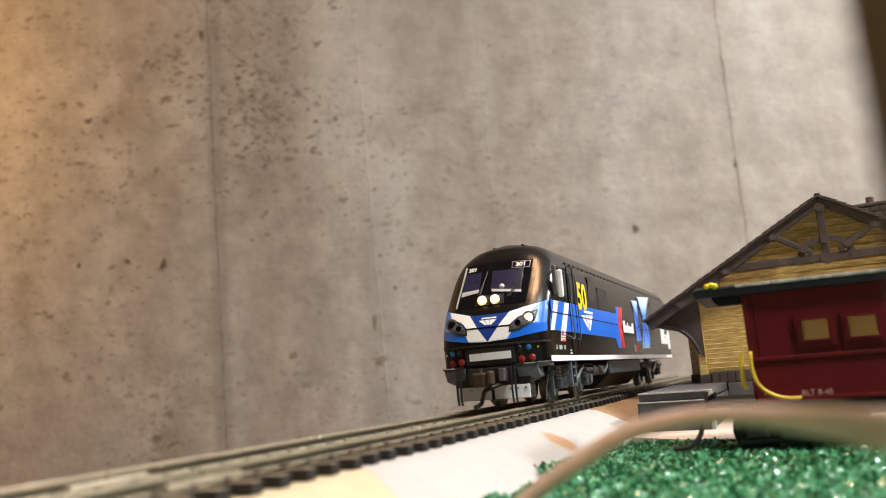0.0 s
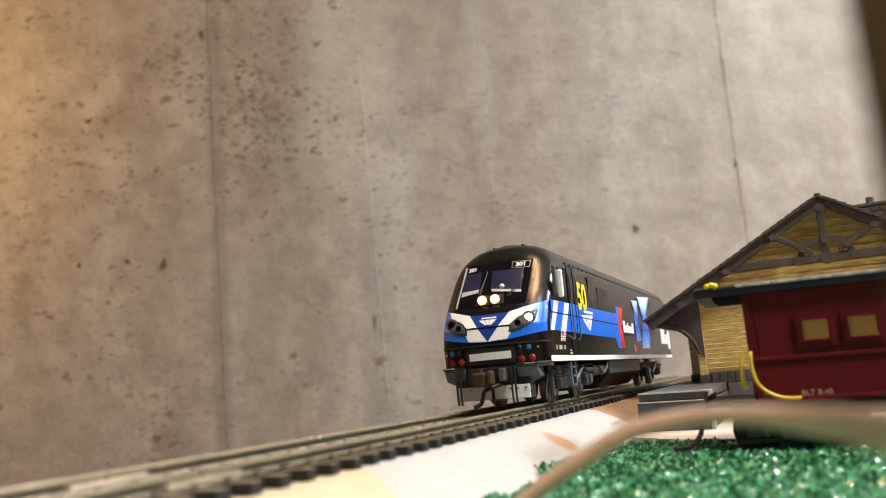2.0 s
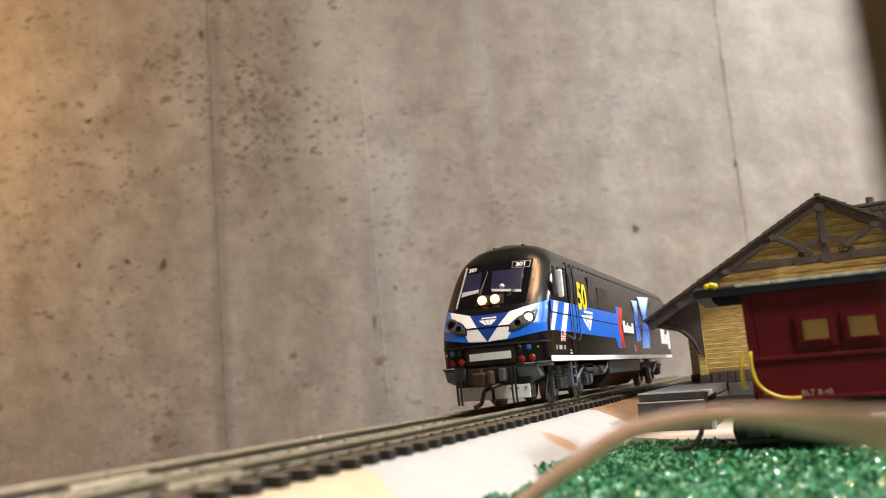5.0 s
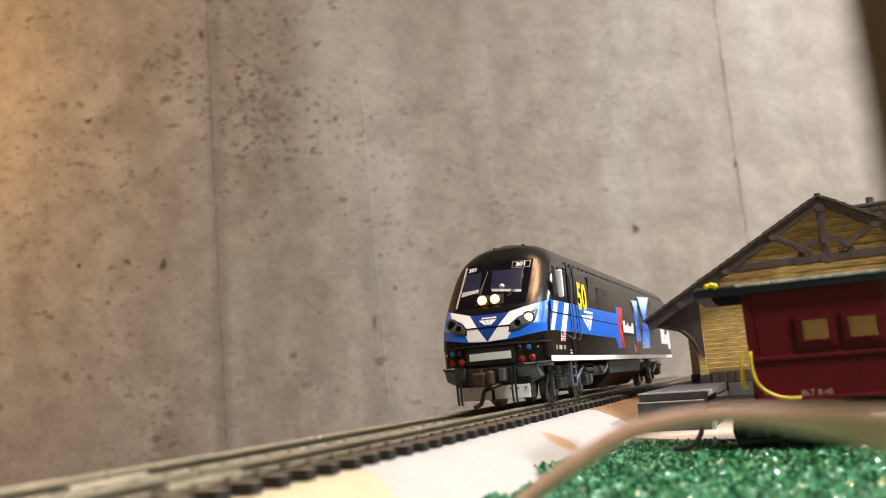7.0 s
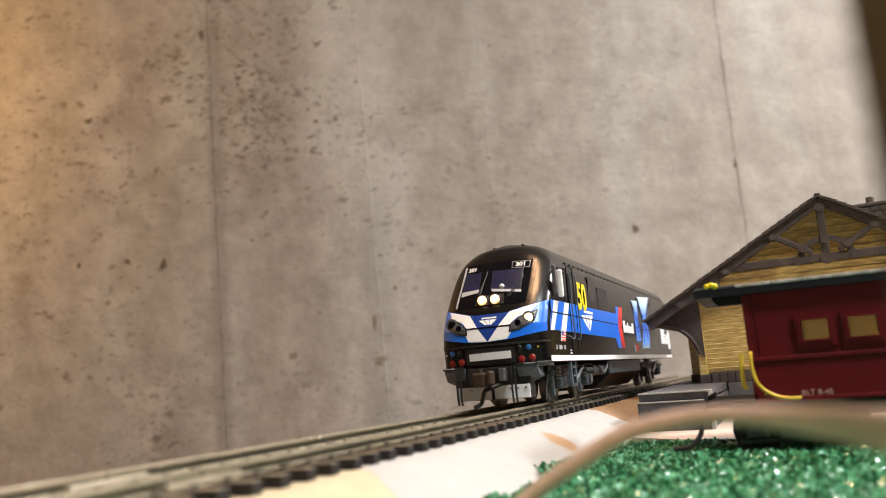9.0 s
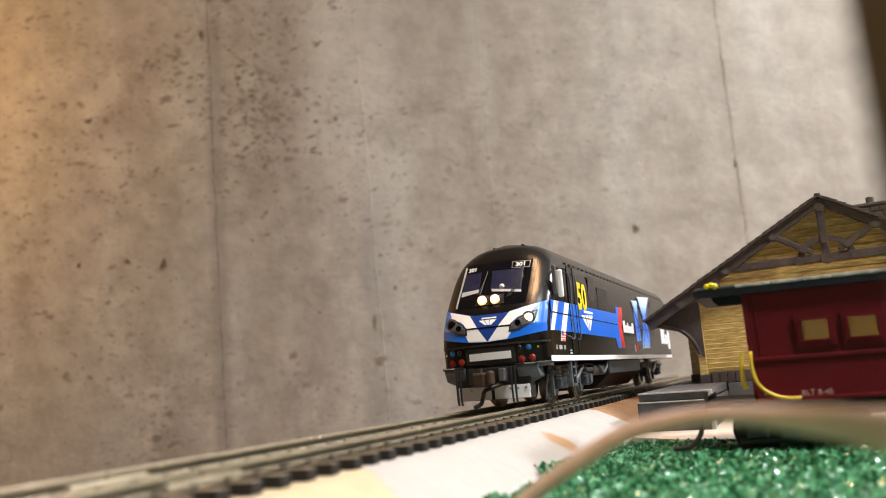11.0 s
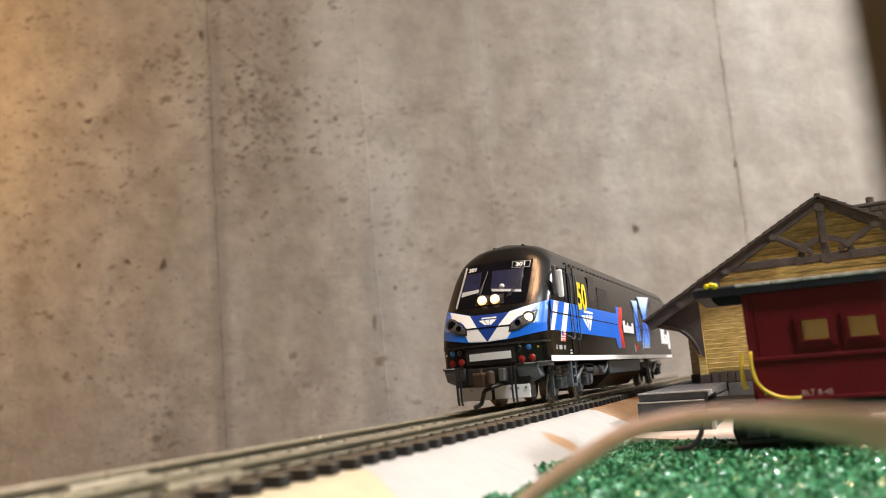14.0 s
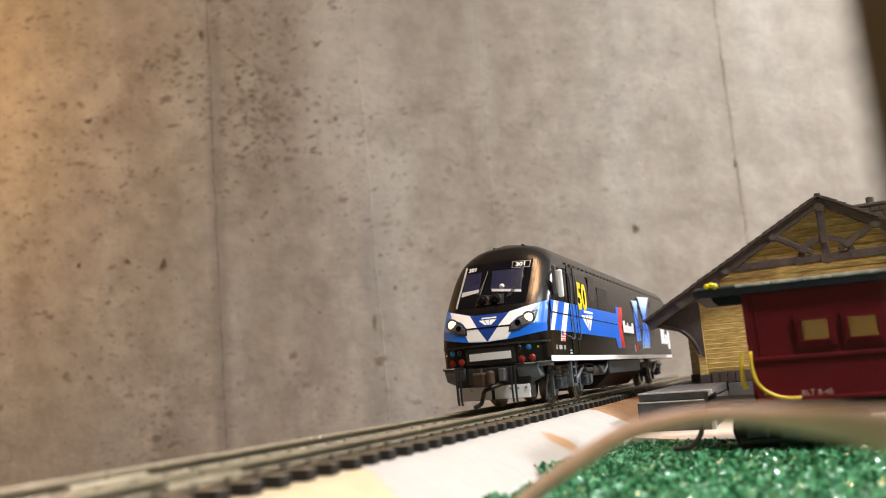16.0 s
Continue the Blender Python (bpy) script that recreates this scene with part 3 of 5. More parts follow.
def nose_x(z):
    for (z0, x0), (z1, x1) in zip(NOSE, NOSE[1:]):
        if z <= z1:
            return x0 + (x1 - x0) * (z - z0) / (z1 - z0)
    return NOSE[-1][1]


def half_width(z):
    return 17.5 if z <= 35 else 17.5 * max(0.0, 1 - ((z - 35) / 17.0) ** 3.0) ** (1 / 2.6)


ROUND, POWER = 8.7, 2.5


def skin(y, z):
    """The nose's surface: x at y, z."""
    a = min(abs(y) / max(half_width(z), 0.01), 1.0)
    return nose_x(z) + ROUND * (1 - (1 - a ** POWER) ** (1 / POWER))


def front_patch(corners, lift=0.12, n=8, thick=0.25, bm=None):
    """A four-sided patch of (y, z) corners laid on the nose."""
    bm = bm or bmesh.new()
    (a, b, c, d) = [Vector(q) for q in corners]
    grid, back = [], []
    for i in range(n + 1):
        s = i / n
        row, brow = [], []
        for j in range(n + 1):
            t = j / n
            q = (a * (1 - s) + b * s) * (1 - t) + (d * (1 - s) + c * s) * t
            x = skin(q.x, q.y)
            row.append(bm.verts.new((x - lift, q.x, q.y)))
            brow.append(bm.verts.new((x + thick, q.x, q.y)))
        grid.append(row)
        back.append(brow)
    for i in range(n):
        for j in range(n):
            bm.faces.new((grid[i][j], grid[i + 1][j], grid[i + 1][j + 1], grid[i][j + 1]))
    rim = [(i, 0) for i in range(n)] + [(n, j) for j in range(n)] + [(i, n) for i in range(n, 0, -1)] + [(0, j) for j in range(n, 0, -1)]
    for k in range(len(rim)):
        (i, j), (u, v) = rim[k], rim[(k + 1) % len(rim)]
        bm.faces.new((grid[i][j], grid[u][v], back[u][v], back[i][j]))
    return bm


def side_patch(points, thick=0.14, y=-17.5):
    """A flat decal of (x, z) points on the near flank."""
    return plate([(x, y + 0.05, z) for x, z in points], (0, -1, 0), thick + 0.05)


def locomotive():
    t = thing("model_locomotive", (0, 0, 0), label="black and blue model diesel passenger locomotive standing on the track", category="locomotive")
    # shell: rows of outlines from the sill to the roof
    bm = bmesh.new()
    levels = [12.3, 14, 17, 20, 22, 24, 26, 28, 30, 32, 34, 36, 38, 40, 42, 44, 45.5, 47, 48.2, 49.2, 50, 50.7, 51.3, 51.7, 51.96]
    rows = []
    END = 240
    for z in levels:
        w = half_width(z)
        pts = []
        k = 22
        for i in range(-k, k + 1):
            a = math.sin(math.pi / 2 * i / k)
            y = -a * w
            pts.append((skin(y * 0.99999, z), y, z))
        xs = [60, 120, 180, END]
        pts = [(x, w, z) for x in xs[::-1]] + pts + [(x, -w, z) for x in xs]
        rows.append([bm.verts.new(q) for q in pts])
    for a, c in zip(rows, rows[1:]):
        for i in range(len(a) - 1):
            bm.faces.new((a[i], a[i + 1], c[i + 1], c[i]))
    bm.faces.new(rows[0])
    bm.faces.new(rows[-1])
    for a, c in zip(rows, rows[1:]):
        bm.faces.new((a[0], c[0], c[-1], a[-1]))
    body = part("body", bm, M["black"], t, smooth=True)
    loco_front(t, body)
    loco_side(t, body)
    loco_under(t)
    return t


def front_disc(y, z, r, lift, depth, seg=16, bm=None):
    """A short cylinder standing out of the nose at (y, z)."""
    x = skin(y, z)
    return rod((x - lift, y, z), (x - lift + depth, y, z), r, seg, bm=bm)


def half_lit_globe(name, r, parent, off_material):
    """A lamp globe, lit on its forward half; turning it half round puts the lamp out."""
    bm = bmesh.new()
    bmesh.ops.create_uvsphere(bm, u_segments=20, v_segments=12, radius=r, matrix=pose(0, 0, 0, 0, 0, 9))
    for f in bm.faces:
        c = f.calc_center_median()
        f.material_index = 1 if c.x > 0 else (0 if c.x < -0.70 * r else 2)
    return part(name, bm, [M["lit"], off_material, M["halo"]], parent, "small round lamp globe", smooth=True)


GLOBES = {}


def loco_front(t, body):
    for s in (1, -1):
        bm = front_patch([(0, 19.5), (s * 6.2, 19.8), (s * 6.2, 28.1), (0, 27.6)], 0.10, 12)
        front_patch([(s * 6.2, 19.8), (s * 17.42, 21.6), (s * 17.42, 31.0), (s * 6.2, 28.1)], 0.10, 18, bm=bm)
        part("blue_band", bm, M["blue"], body, "glossy blue nose band")
        bm = front_patch([(s * 6.4, 28.1), (s * 14.5, 30.1), (s * 13.0, 27.75), (s * 9.0, 26.2)], 0.2, 12)
        front_patch([(s * 6.4, 28.1), (s * 9.0, 26.2), (s * 6.8, 24.1), (s * 3.4, 24.1)], 0.2, 10, bm=bm)
        part("chevron_arm", bm, M["white"], body, "white chevron stripe")
        bm = front_patch([(s * 3.2, 23.7), (s * 6.8, 23.6), (s * 5.9, 19.95), (s * 0.05, 19.6)], 0.2, 10)
        front_patch([(s * 6.8, 23.6), (s * 7.3, 21.9), (s * 6.3, 20.2), (s * 5.9, 19.95)], 0.2, 6, bm=bm)
        part("chevron_leg", bm, M["white"], body, "white chevron stripe")
        # headlamp pod: dark shell, inner lens with a pale rim, two lamps
        bm = front_patch([(s * 6.6, 21.9), (s * 9.8, 22.4), (s * 10.0, 26.5), (s * 7.0, 24.2)], 0.34, 8, 0.4)
        front_patch([(s * 9.8, 22.4), (s * 13.9, 24.6), (s * 14.7, 28.2), (s * 10.0, 26.5)], 0.34, 8, 0.4, bm=bm)
        pod = part("headlamp_pod", bm, M["dgrey"], t, "dark headlamp pod")
        bm = front_patch([(s * 7.2, 22.5), (s * 9.8, 22.95), (s * 10.0, 25.9), (s * 7.5, 24.1)], 0.42, 8, 0.2)
        front_patch([(s * 9.8, 22.95), (s * 13.4, 24.9), (s * 14.1, 27.45), (s * 10.0, 25.9)], 0.42, 8, 0.2, bm=bm)
        part("lens_rim", bm, M["ring"], pod, "grey rim of the lamp lens")
        bm = front_patch([(s * 7.45, 22.75), (s * 9.8, 23.2), (s * 10.0, 25.6), (s * 7.75, 24.0)], 0.5, 8, 0.2)
        front_patch([(s * 9.8, 23.2), (s * 13.15, 25.05), (s * 13.8, 27.1), (s * 10.0, 25.6)], 0.5, 8, 0.2, bm=bm)
        part("pod_lens", bm, M["lensdark"], pod)
        part("lamp_bezel", front_disc(s * 9.5, 24.4, 1.2, 0.85, 0.5, 20), M["ring"], pod)
        part("inner_lamp", front_disc(s * 9.5, 24.4, 0.85, 0.95, 0.4, 18), M["glass"], pod)
        part("lamp_bezel", front_disc(s * 12.4, 25.75, 1.95, 0.62, 0.5, 24), M["ring"], pod)
        g = half_lit_globe("ditch_light", 1.75, t, M["glass"])
        g.matrix_basis = pose((skin(s * 12.4, 25.75) + 0.5) * MM, s * 12.4 * MM, 25.75 * MM)
        GLOBES["near" if s < 0 else "far"] = g
    part("navy_panel", front_patch([(6.4, 27.95), (-6.4, 27.95), (-0.06, 19.6), (0.06, 19.6)], 0.17, 14), M["navy"], body, "dark blue wedge on the nose")
    part("joint_line", front_patch([(7.2, 24.12), (-7.0, 24.12), (-7.0, 23.7), (7.2, 23.7)], 0.28, 10), M["black"], body)
    # white winged emblem as plain shapes
    for t0, t1, b0, b1 in ((3.1, 1.5, 0.9, 0.1), (1.15, -0.3, 0.0, -0.5), (-0.6, -2.8, -0.6, -1.1)):
        part("emblem", front_patch([(t0, 26.2), (t1, 26.25), (b1, 24.6), (b0, 24.7)], 0.3, 6), M["white"], body)
    part("emblem_bar", front_patch([(2.2, 27.05), (-2.6, 27.0), (-2.6, 26.6), (2.2, 26.6)], 0.3, 6), M["white"], body)
    # windscreen with what shows behind it
    screen = part("windscreen", front_patch([(11.7, 30.6), (-11.0, 30.6), (-11.0, 45.5), (11.7, 45.6)], 0.10, 16), M["glass"], t, "dark glazed windscreen")
    for corners in ([(11.2, 36.5), (5.2, 36.7), (5.6, 42.6), (11.4, 42.7)], [(1.2, 36.3), (-8.9, 35.0), (-8.4, 42.2), (1.8, 42.5)]):
        part("cab_view", front_patch(corners, 0.16, 6), M["cabin"], screen)
    for corners in ([(11.1, 34.7), (5.1, 35.5), (5.1, 36.6), (11.3, 36.3)], [(0.5, 35.4), (-9.1, 34.2), (-8.9, 35.1), (0.8, 36.3)]):
        part("sill_strip", front_patch(corners, 0.2, 6), M["silver"], screen)
    part("sill_knob", ball((skin(-2.6, 36.7) - 0.3, -2.6, 36.7), 0.85), M["white"], screen, "small white knob", smooth=True)
    for s in (1, -1):
        part("screen_edge", front_patch([(s * 12.3, 31.0), (s * 11.7, 31.0), (s * 11.6, 45.0), (s * 12.4, 45.2)], 0.3, 8), M["silver"] if s > 0 else M["black"], body)
    for a, b in ((11.3, 6.8), (-4.7, -10.3)):
        board = part("number_board", front_patch([(a, 42.7), (b, 42.5), (b, 44.7), (a, 44.9)], 0.26), M["glass"], t, "black number board with white figures")
        c = (a + b) / 2
        x, x2 = skin(c, 42.8), skin(c, 45.2)
        slope = Vector((x2 - x, 0, 2.4))
        across = Vector((skin(c - 1.5, 44) - skin(c + 1.5, 44), -3.0, 0))
        m = axes((skin(c, 43.7) - 0.40, c, 43.7), across, slope)
        part("figures", lettering("301", 2.3, m, 0.06, 0.04), M["white"], board)
        if a < 0:
            for p0, p1, dy, dz in (((a, 44.9), (b, 44.7), 0, 0.06), ((a, 42.7), (b, 42.5), 0, 0.06), ((a, 42.7), (a, 44.9), 0.06, 0), ((b, 42.5), (b, 44.7), 0.06, 0)):
                part("board_rim", front_patch([(p0[0] - dy, p0[1] - dz), (p1[0] - dy, p1[1] - dz if dz else p1[1]), (p1[0] + dy, p1[1] + dz), (p0[0] + dy, p0[1] + dz)], 0.34, 4), M["edge"], board)
    # wipers
    def on(y, z, lift=0.7):
        return (skin(y, z) - lift, y, z)
    for pts in (((4.2, 33.6), (3.2, 42.4)), ((4.9, 34.5), (3.6, 39.5)), ((-5.2, 33.0), (-8.9, 40.2)), ((-6.0, 33.2), (-9.2, 39.6)), ((-8.6, 35.5), (-8.6, 43.0))):
        part("wiper", rod(on(*pts[0]), on(*pts[1]), 0.16, 8), M["dgrey"], body)
    # twin headlights over the nose
    mount = part("headlight_mount", front_patch([(5.2, 31.0), (-4.2, 31.0), (-3.8, 34.2), (4.8, 34.2)], 0.3, 8), M["dgrey"], t)
    for key, y in (("up_far", 2.75), ("up_near", -1.45)):
        part("lamp_bezel", front_disc(y, 32.5, 1.9, 0.9, 1.2, 20), M["dgrey"], mount)
        g = half_lit_globe("headlight", 1.55, t, M["glass"])
        g.matrix_basis = pose((skin(y, 32.5) - 0.7) * MM, y * MM, 32.5 * MM)
        GLOBES[key] = g
    # lip under the blue band, plate bar, lamps of the lower front
    part("nose_lip", front_patch([(17.3, 18.3), (-17.3, 18.3), (-17.3, 18.9), (17.3, 18.9)], 0.7, 24, 0.3), M["dgrey"], body)
    part("recess_panel", front_patch([(7.6, 13.0), (-8.0, 13.0), (-8.0, 17.8), (7.6, 17.8)], 0.4, 8), M["dgrey"], body)
    part("plate_bar", front_patch([(6.2, 14.2), (-6.9, 14.3), (-6.9, 16.5), (6.2, 16.3)], 0.8, 6, 0.3), M["white"], body, "pale plate across the nose")
    for y, z, r, m in ((12.4, 17.0, 1.05, "lensblue"), (9.6, 16.9, 1.0, "dgrey"), (12.7, 14.0, 1.25, "lensred"), (9.2, 14.1, 1.25, "lensred"),
                       (-9.8, 13.7, 1.25, "lensred"), (-12.7, 13.9, 1.25, "lensred"), (-12.0, 17.0, 1.1, "lensblue"), (-9.3, 17.1, 1.0, "dgrey"), (-14.5, 17.0, 0.35, "yellow"), (15.0, 16.6, 0.35, "silver")):
        part("marker_lens", ball((skin(y, z) - 0.35, y, z), r * 0.88, squash=(0.38, 1, 1)), M[m], body, smooth=True)
    # roof brow and lifting plates
    part("roof_brow", beam((27, 6, 50.6), (27, -7, 50.6), 5, 0.9, 0.3), M["roof"], body)
    for y in (4.5, -5.5):
        part("lifting_eye", ball((26, y, 51.2), 0.6), M["roof"], body)


def loco_side(t, body):
    part("blue_stripe", side_patch([(10.5, 21.8), (97, 20.9), (100.5, 16.9), (107.4, 16.9), (104.3, 25.5), (107.8, 34.0), (103, 33.8), (102.6, 30.9), (10.5, 31.0)]), M["blue"], body, "glossy blue flank band")
    part("red_bracket", side_patch([(108, 34.1), (115.5, 34.1), (111.0, 25.6), (114.3, 16.9), (107.6, 16.9), (104.5, 25.5)], 0.16), M["red"], body, "red angle bracket")
    part("joint_line", side_patch([(10.5, 27.0), (103, 26.3), (103, 26.6), (10.5, 27.4)], 0.2), M["black"], body)
    part("slanting_stripe", side_patch([(13.8, 30.9), (19.1, 30.9), (11.5, 21.7), (8.4, 21.7)], 0.18), M["white"], body)
    part("slanting_stripe", side_patch([(26.0, 30.9), (31.2, 30.9), (24.4, 21.7), (18.8, 21.7)], 0.18), M["white"], body)
    part("white_sill", side_patch([(5.9, 12.5), (240, 12.5), (240, 14.2), (5.9, 14.2)], 0.3), M["white"], body, "white sill stripe")
    part("numerals", lettering("50", 12.6, axes((48.2, -17.75, 33.7), (1, 0, 0), (0, 0, 1)), 0.05, 0.42), M["yellow"], body, "yellow numerals on the flank")
    part("emblem_bar", side_patch([(49.5, 28.75), (62, 28.75), (62, 29.6), (49.5, 29.6)], 0.2), M["white"], body)
    for corners in ([(45.4, 27.7), (50.2, 27.9), (54.0, 22.8), (49.4, 25.4)], [(51.0, 28.0), (55.2, 28.1), (54.9, 22.5), (52.8, 25.6)], [(56.0, 28.1), (61.6, 28.3), (58.6, 25.0), (55.6, 22.5)]):
        part("emblem", side_patch(corners, 0.2), M["white"], body)
    for x0, x1, z0, z1 in ((114.5, 118.5, 23.6, 28.6), (119.1, 122.6, 23.6, 26.8), (123.2, 125.4, 23.6, 28.0), (126, 128.6, 23.6, 26.8), (129.2, 132.2, 23.6, 26.6), (132.8, 136.4, 23.6, 28.2)):
        part("word_bar", side_patch([(x0, z0), (x1, z0), (x1, z1), (x0, z1)], 0.16), M["white"], body)
    for x0, x1, z0, z1 in ((211, 222, 20, 27.8), (224, 231, 20, 25.5), (233, 239.5, 17.5, 27.5)):
        part("word_bar", side_patch([(x0, z0), (x1, z0), (x1, z1), (x0, z1)], 0.16), M["white"], body)
    # pale blue ribbons with white tips
    part("ribbon", side_patch([(136.6, 38.6), (152.0, 39.2), (150.2, 34.5), (151.8, 20.6), (142.0, 20.2), (141.2, 34.2)], 0.16), M["ribbon"], body, "pale blue ribbon fading to white")
    part("ribbon", side_patch([(152.4, 41.2), (184.0, 43.0), (175.0, 37.0), (171.0, 32.5), (175.2, 25.7), (174.7, 17.4), (154.8, 17.2), (160.5, 26.0), (161.5, 32.5)], 0.17), M["ribbon"], body, "pale blue ribbon fading to white")
    for a, b in (((137.0, 38.4), (152.5, 25.5)), ((152.2, 39.0), (146.0, 20.4)), ((152.8, 41.0), (174.6, 18.0)), ((183.0, 42.6), (156.0, 17.6)), ((171.0, 32.5), (175.0, 25.5)), ((142.0, 26.8), (175.0, 26.4))):
        part("ribbon_line", beam((a[0], -17.72, a[1]), (b[0], -17.72, b[1]), 0.2, 0.45), M["navy"], body)
    part("side_vent", side_patch([(186, 37.6), (207, 37.8), (211.5, 41.6), (186.5, 40.8)], 0.12), M["glass"], body)
    part("red_badge", side_patch([(139.2, 16.0), (143, 16.0), (144, 18.2), (141, 19.2), (139, 18)], 0.2), M["red"], body)
    part("white_badge", side_patch([(134.8, 15.6), (137.2, 15.6), (137.2, 18.6), (134.8, 18.6)], 0.2), M["silver"], body)
    # flag: pale field, red bars
    flag = part("flag", side_patch([(17.9, 18.5), (22.6, 18.5), (23.8, 21.7), (19.1, 21.7)], 0.2), M["white"], t, "small striped flag decal")
    for k in range(4):
        part("flag_bar", side_patch([(18.0 + 0.3 * k, 18.6 + 0.8 * k), (22.7 + 0.3 * k, 18.6 + 0.8 * k), (22.8 + 0.3 * k, 19.0 + 0.8 * k), (18.1 + 0.3 * k, 19.0 + 0.8 * k)], 0.26), M["red"], flag)
    part("flag_corner", side_patch([(18.7, 20.4), (20.6, 20.4), (21.1, 21.7), (19.1, 21.7)], 0.3), M["navy"], flag)
    for x0, x1 in ((12.2, 13.0), (15.2, 16.6), (16.9, 18.3), (20.6, 21.2), (21.6, 22.2)):
        part("text_bar", side_patch([(x0, 16.0), (x1, 16.0), (x1, 17.3), (x0, 17.3)], 0.16), M["silver"], body)
    for x0, x1 in ((27.0, 29.4), (27.4, 29.0)):
        part("text_bar", side_patch([(x0, 14.6 + (x0 - 27) * 2), (x1, 14.6 + (x0 - 27) * 2), (x1, 15.1 + (x0 - 27) * 2), (x0, 15.1 + (x0 - 27) * 2)], 0.16), M["silver"], body)
    # cab window, door, hand rails, mirror
    part("cab_window", side_patch([(20.2, 31.8), (29.6, 31.8), (30.2, 41.6), (25.5, 41.6)], 0.12), M["glass"], body)
    door = part("cab_door", side_patch([(31.3, 15.0), (38.3, 15.0), (38.9, 43.2), (31.8, 43.2)], 0.1), M["black"], t, "narrow black cab door")
    part("door_window", side_patch([(32.6, 33.0), (37.4, 33.0), (37.8, 41.4), (32.9, 41.4)], 0.16), M["glass"], door)
    part("door_blue", side_patch([(31.3, 21.8), (38.4, 21.7), (38.6, 31.0), (31.5, 31.0)], 0.2), M["blue"], door)
    for x in (31.2, 38.6):
        part("door_groove", beam((x, -17.72, 14.8), (x + 0.5, -17.72, 43.4), 0.28, 0.2, up=(0, 1, 0)), M["dgrey"], door)
    part("door_groove", beam((31.6, -17.72, 43.4), (39, -17.72, 43.4), 0.28, 0.2), M["dgrey"], door)
    for x in (30.6, 38.0):
        part("hand_rail", tube([(x, -17.6, 19.5), (x, -18.7, 20.2), (x + 0.1, -18.7, 30), (x + 0.3, -18.7, 40), (x + 0.3, -17.6, 41)], 0.22, 8), M["grey"], body)
    part("hand_rail", tube([(24.8, -17.6, 20.5), (24.8, -18.7, 20.0), (30.0, -18.7, 19.6), (30.0, -18.7, 25), (30.0, -17.6, 25.4)], 0.18, 8), M["ring"], body)
    mir = part("mirror", box(16.0, 17.4, -20.3, -18.5, 31.8, 40.4, 0.5), M["white"], t, "tall pale cab mirror")
    part("mirror_arm", rod((16.5, -19.4, 31.2), (18.5, -16.8, 31.2), 0.3, 8), M["dgrey"], mir)
    part("mirror_arm", rod((16.5, -19.4, 41.0), (20.5, -16.0, 41.0), 0.3, 8), M["dgrey"], mir)
    part("mirror_back", box(14.4, 15.5, -18.9, -17.6, 33.0, 41.8, 0.3), M["ring"], mir)
    part("side_window", side_patch([(58.4, 33.7), (67.0, 33.5), (69.0, 42.8), (60.2, 42.7)], 0.1), M["glass"], body)
    grille = part("side_grille", side_patch([(72.6, 31.6), (89.0, 31.8), (90.4, 39.5), (72.8, 39.5)], 0.1), M["glass"], t, "dark louvred side grille")
    for k in range(9):
        z = 32.4 + k * 0.85
        part("louvre", beam((73.4, -17.66, z), (88.6, -17.66, z), 0.12, 0.22), M["dgrey"], grille)
    first = None
    for k in range(34):
        x = 36 + k * 6
        z = 44.8
        y = -half_width(z)
        if first is None:
            first = part("roof_bolt", beam((-1.1, 0, 0), (1.1, 0, 0), 0.5, 0.6, 0.12), M["roof"], body)
            ob = first
        else:
            ob = new("roof_bolt", first.data)
            ob.parent = body
        ob.matrix_basis = pose(x * MM, y * MM, z * MM, 30, 0, 0)
    for x, w in ((95, 30), (150, 40), (205, 28)):
        part("roof_hatch", box(x - w / 2, x + w / 2, -8, 8, 50.3, 51.4, 0.4), M["roof"], body)


def wheel_mesh():
    bm = rod((0, -1.2, 0), (0, 1.2, 0), 6.2, 28)
    rod((0, -0.4, 0), (0, 1.6, 0), 6.9, 28, bm=bm)
    rod((0, -1.9, 0), (0, -1.0, 0), 2.0, 16, bm=bm)
    rod((0, -1.35, 0), (0, -1.1, 0), 5.2, 24, bm=bm)
    return bm


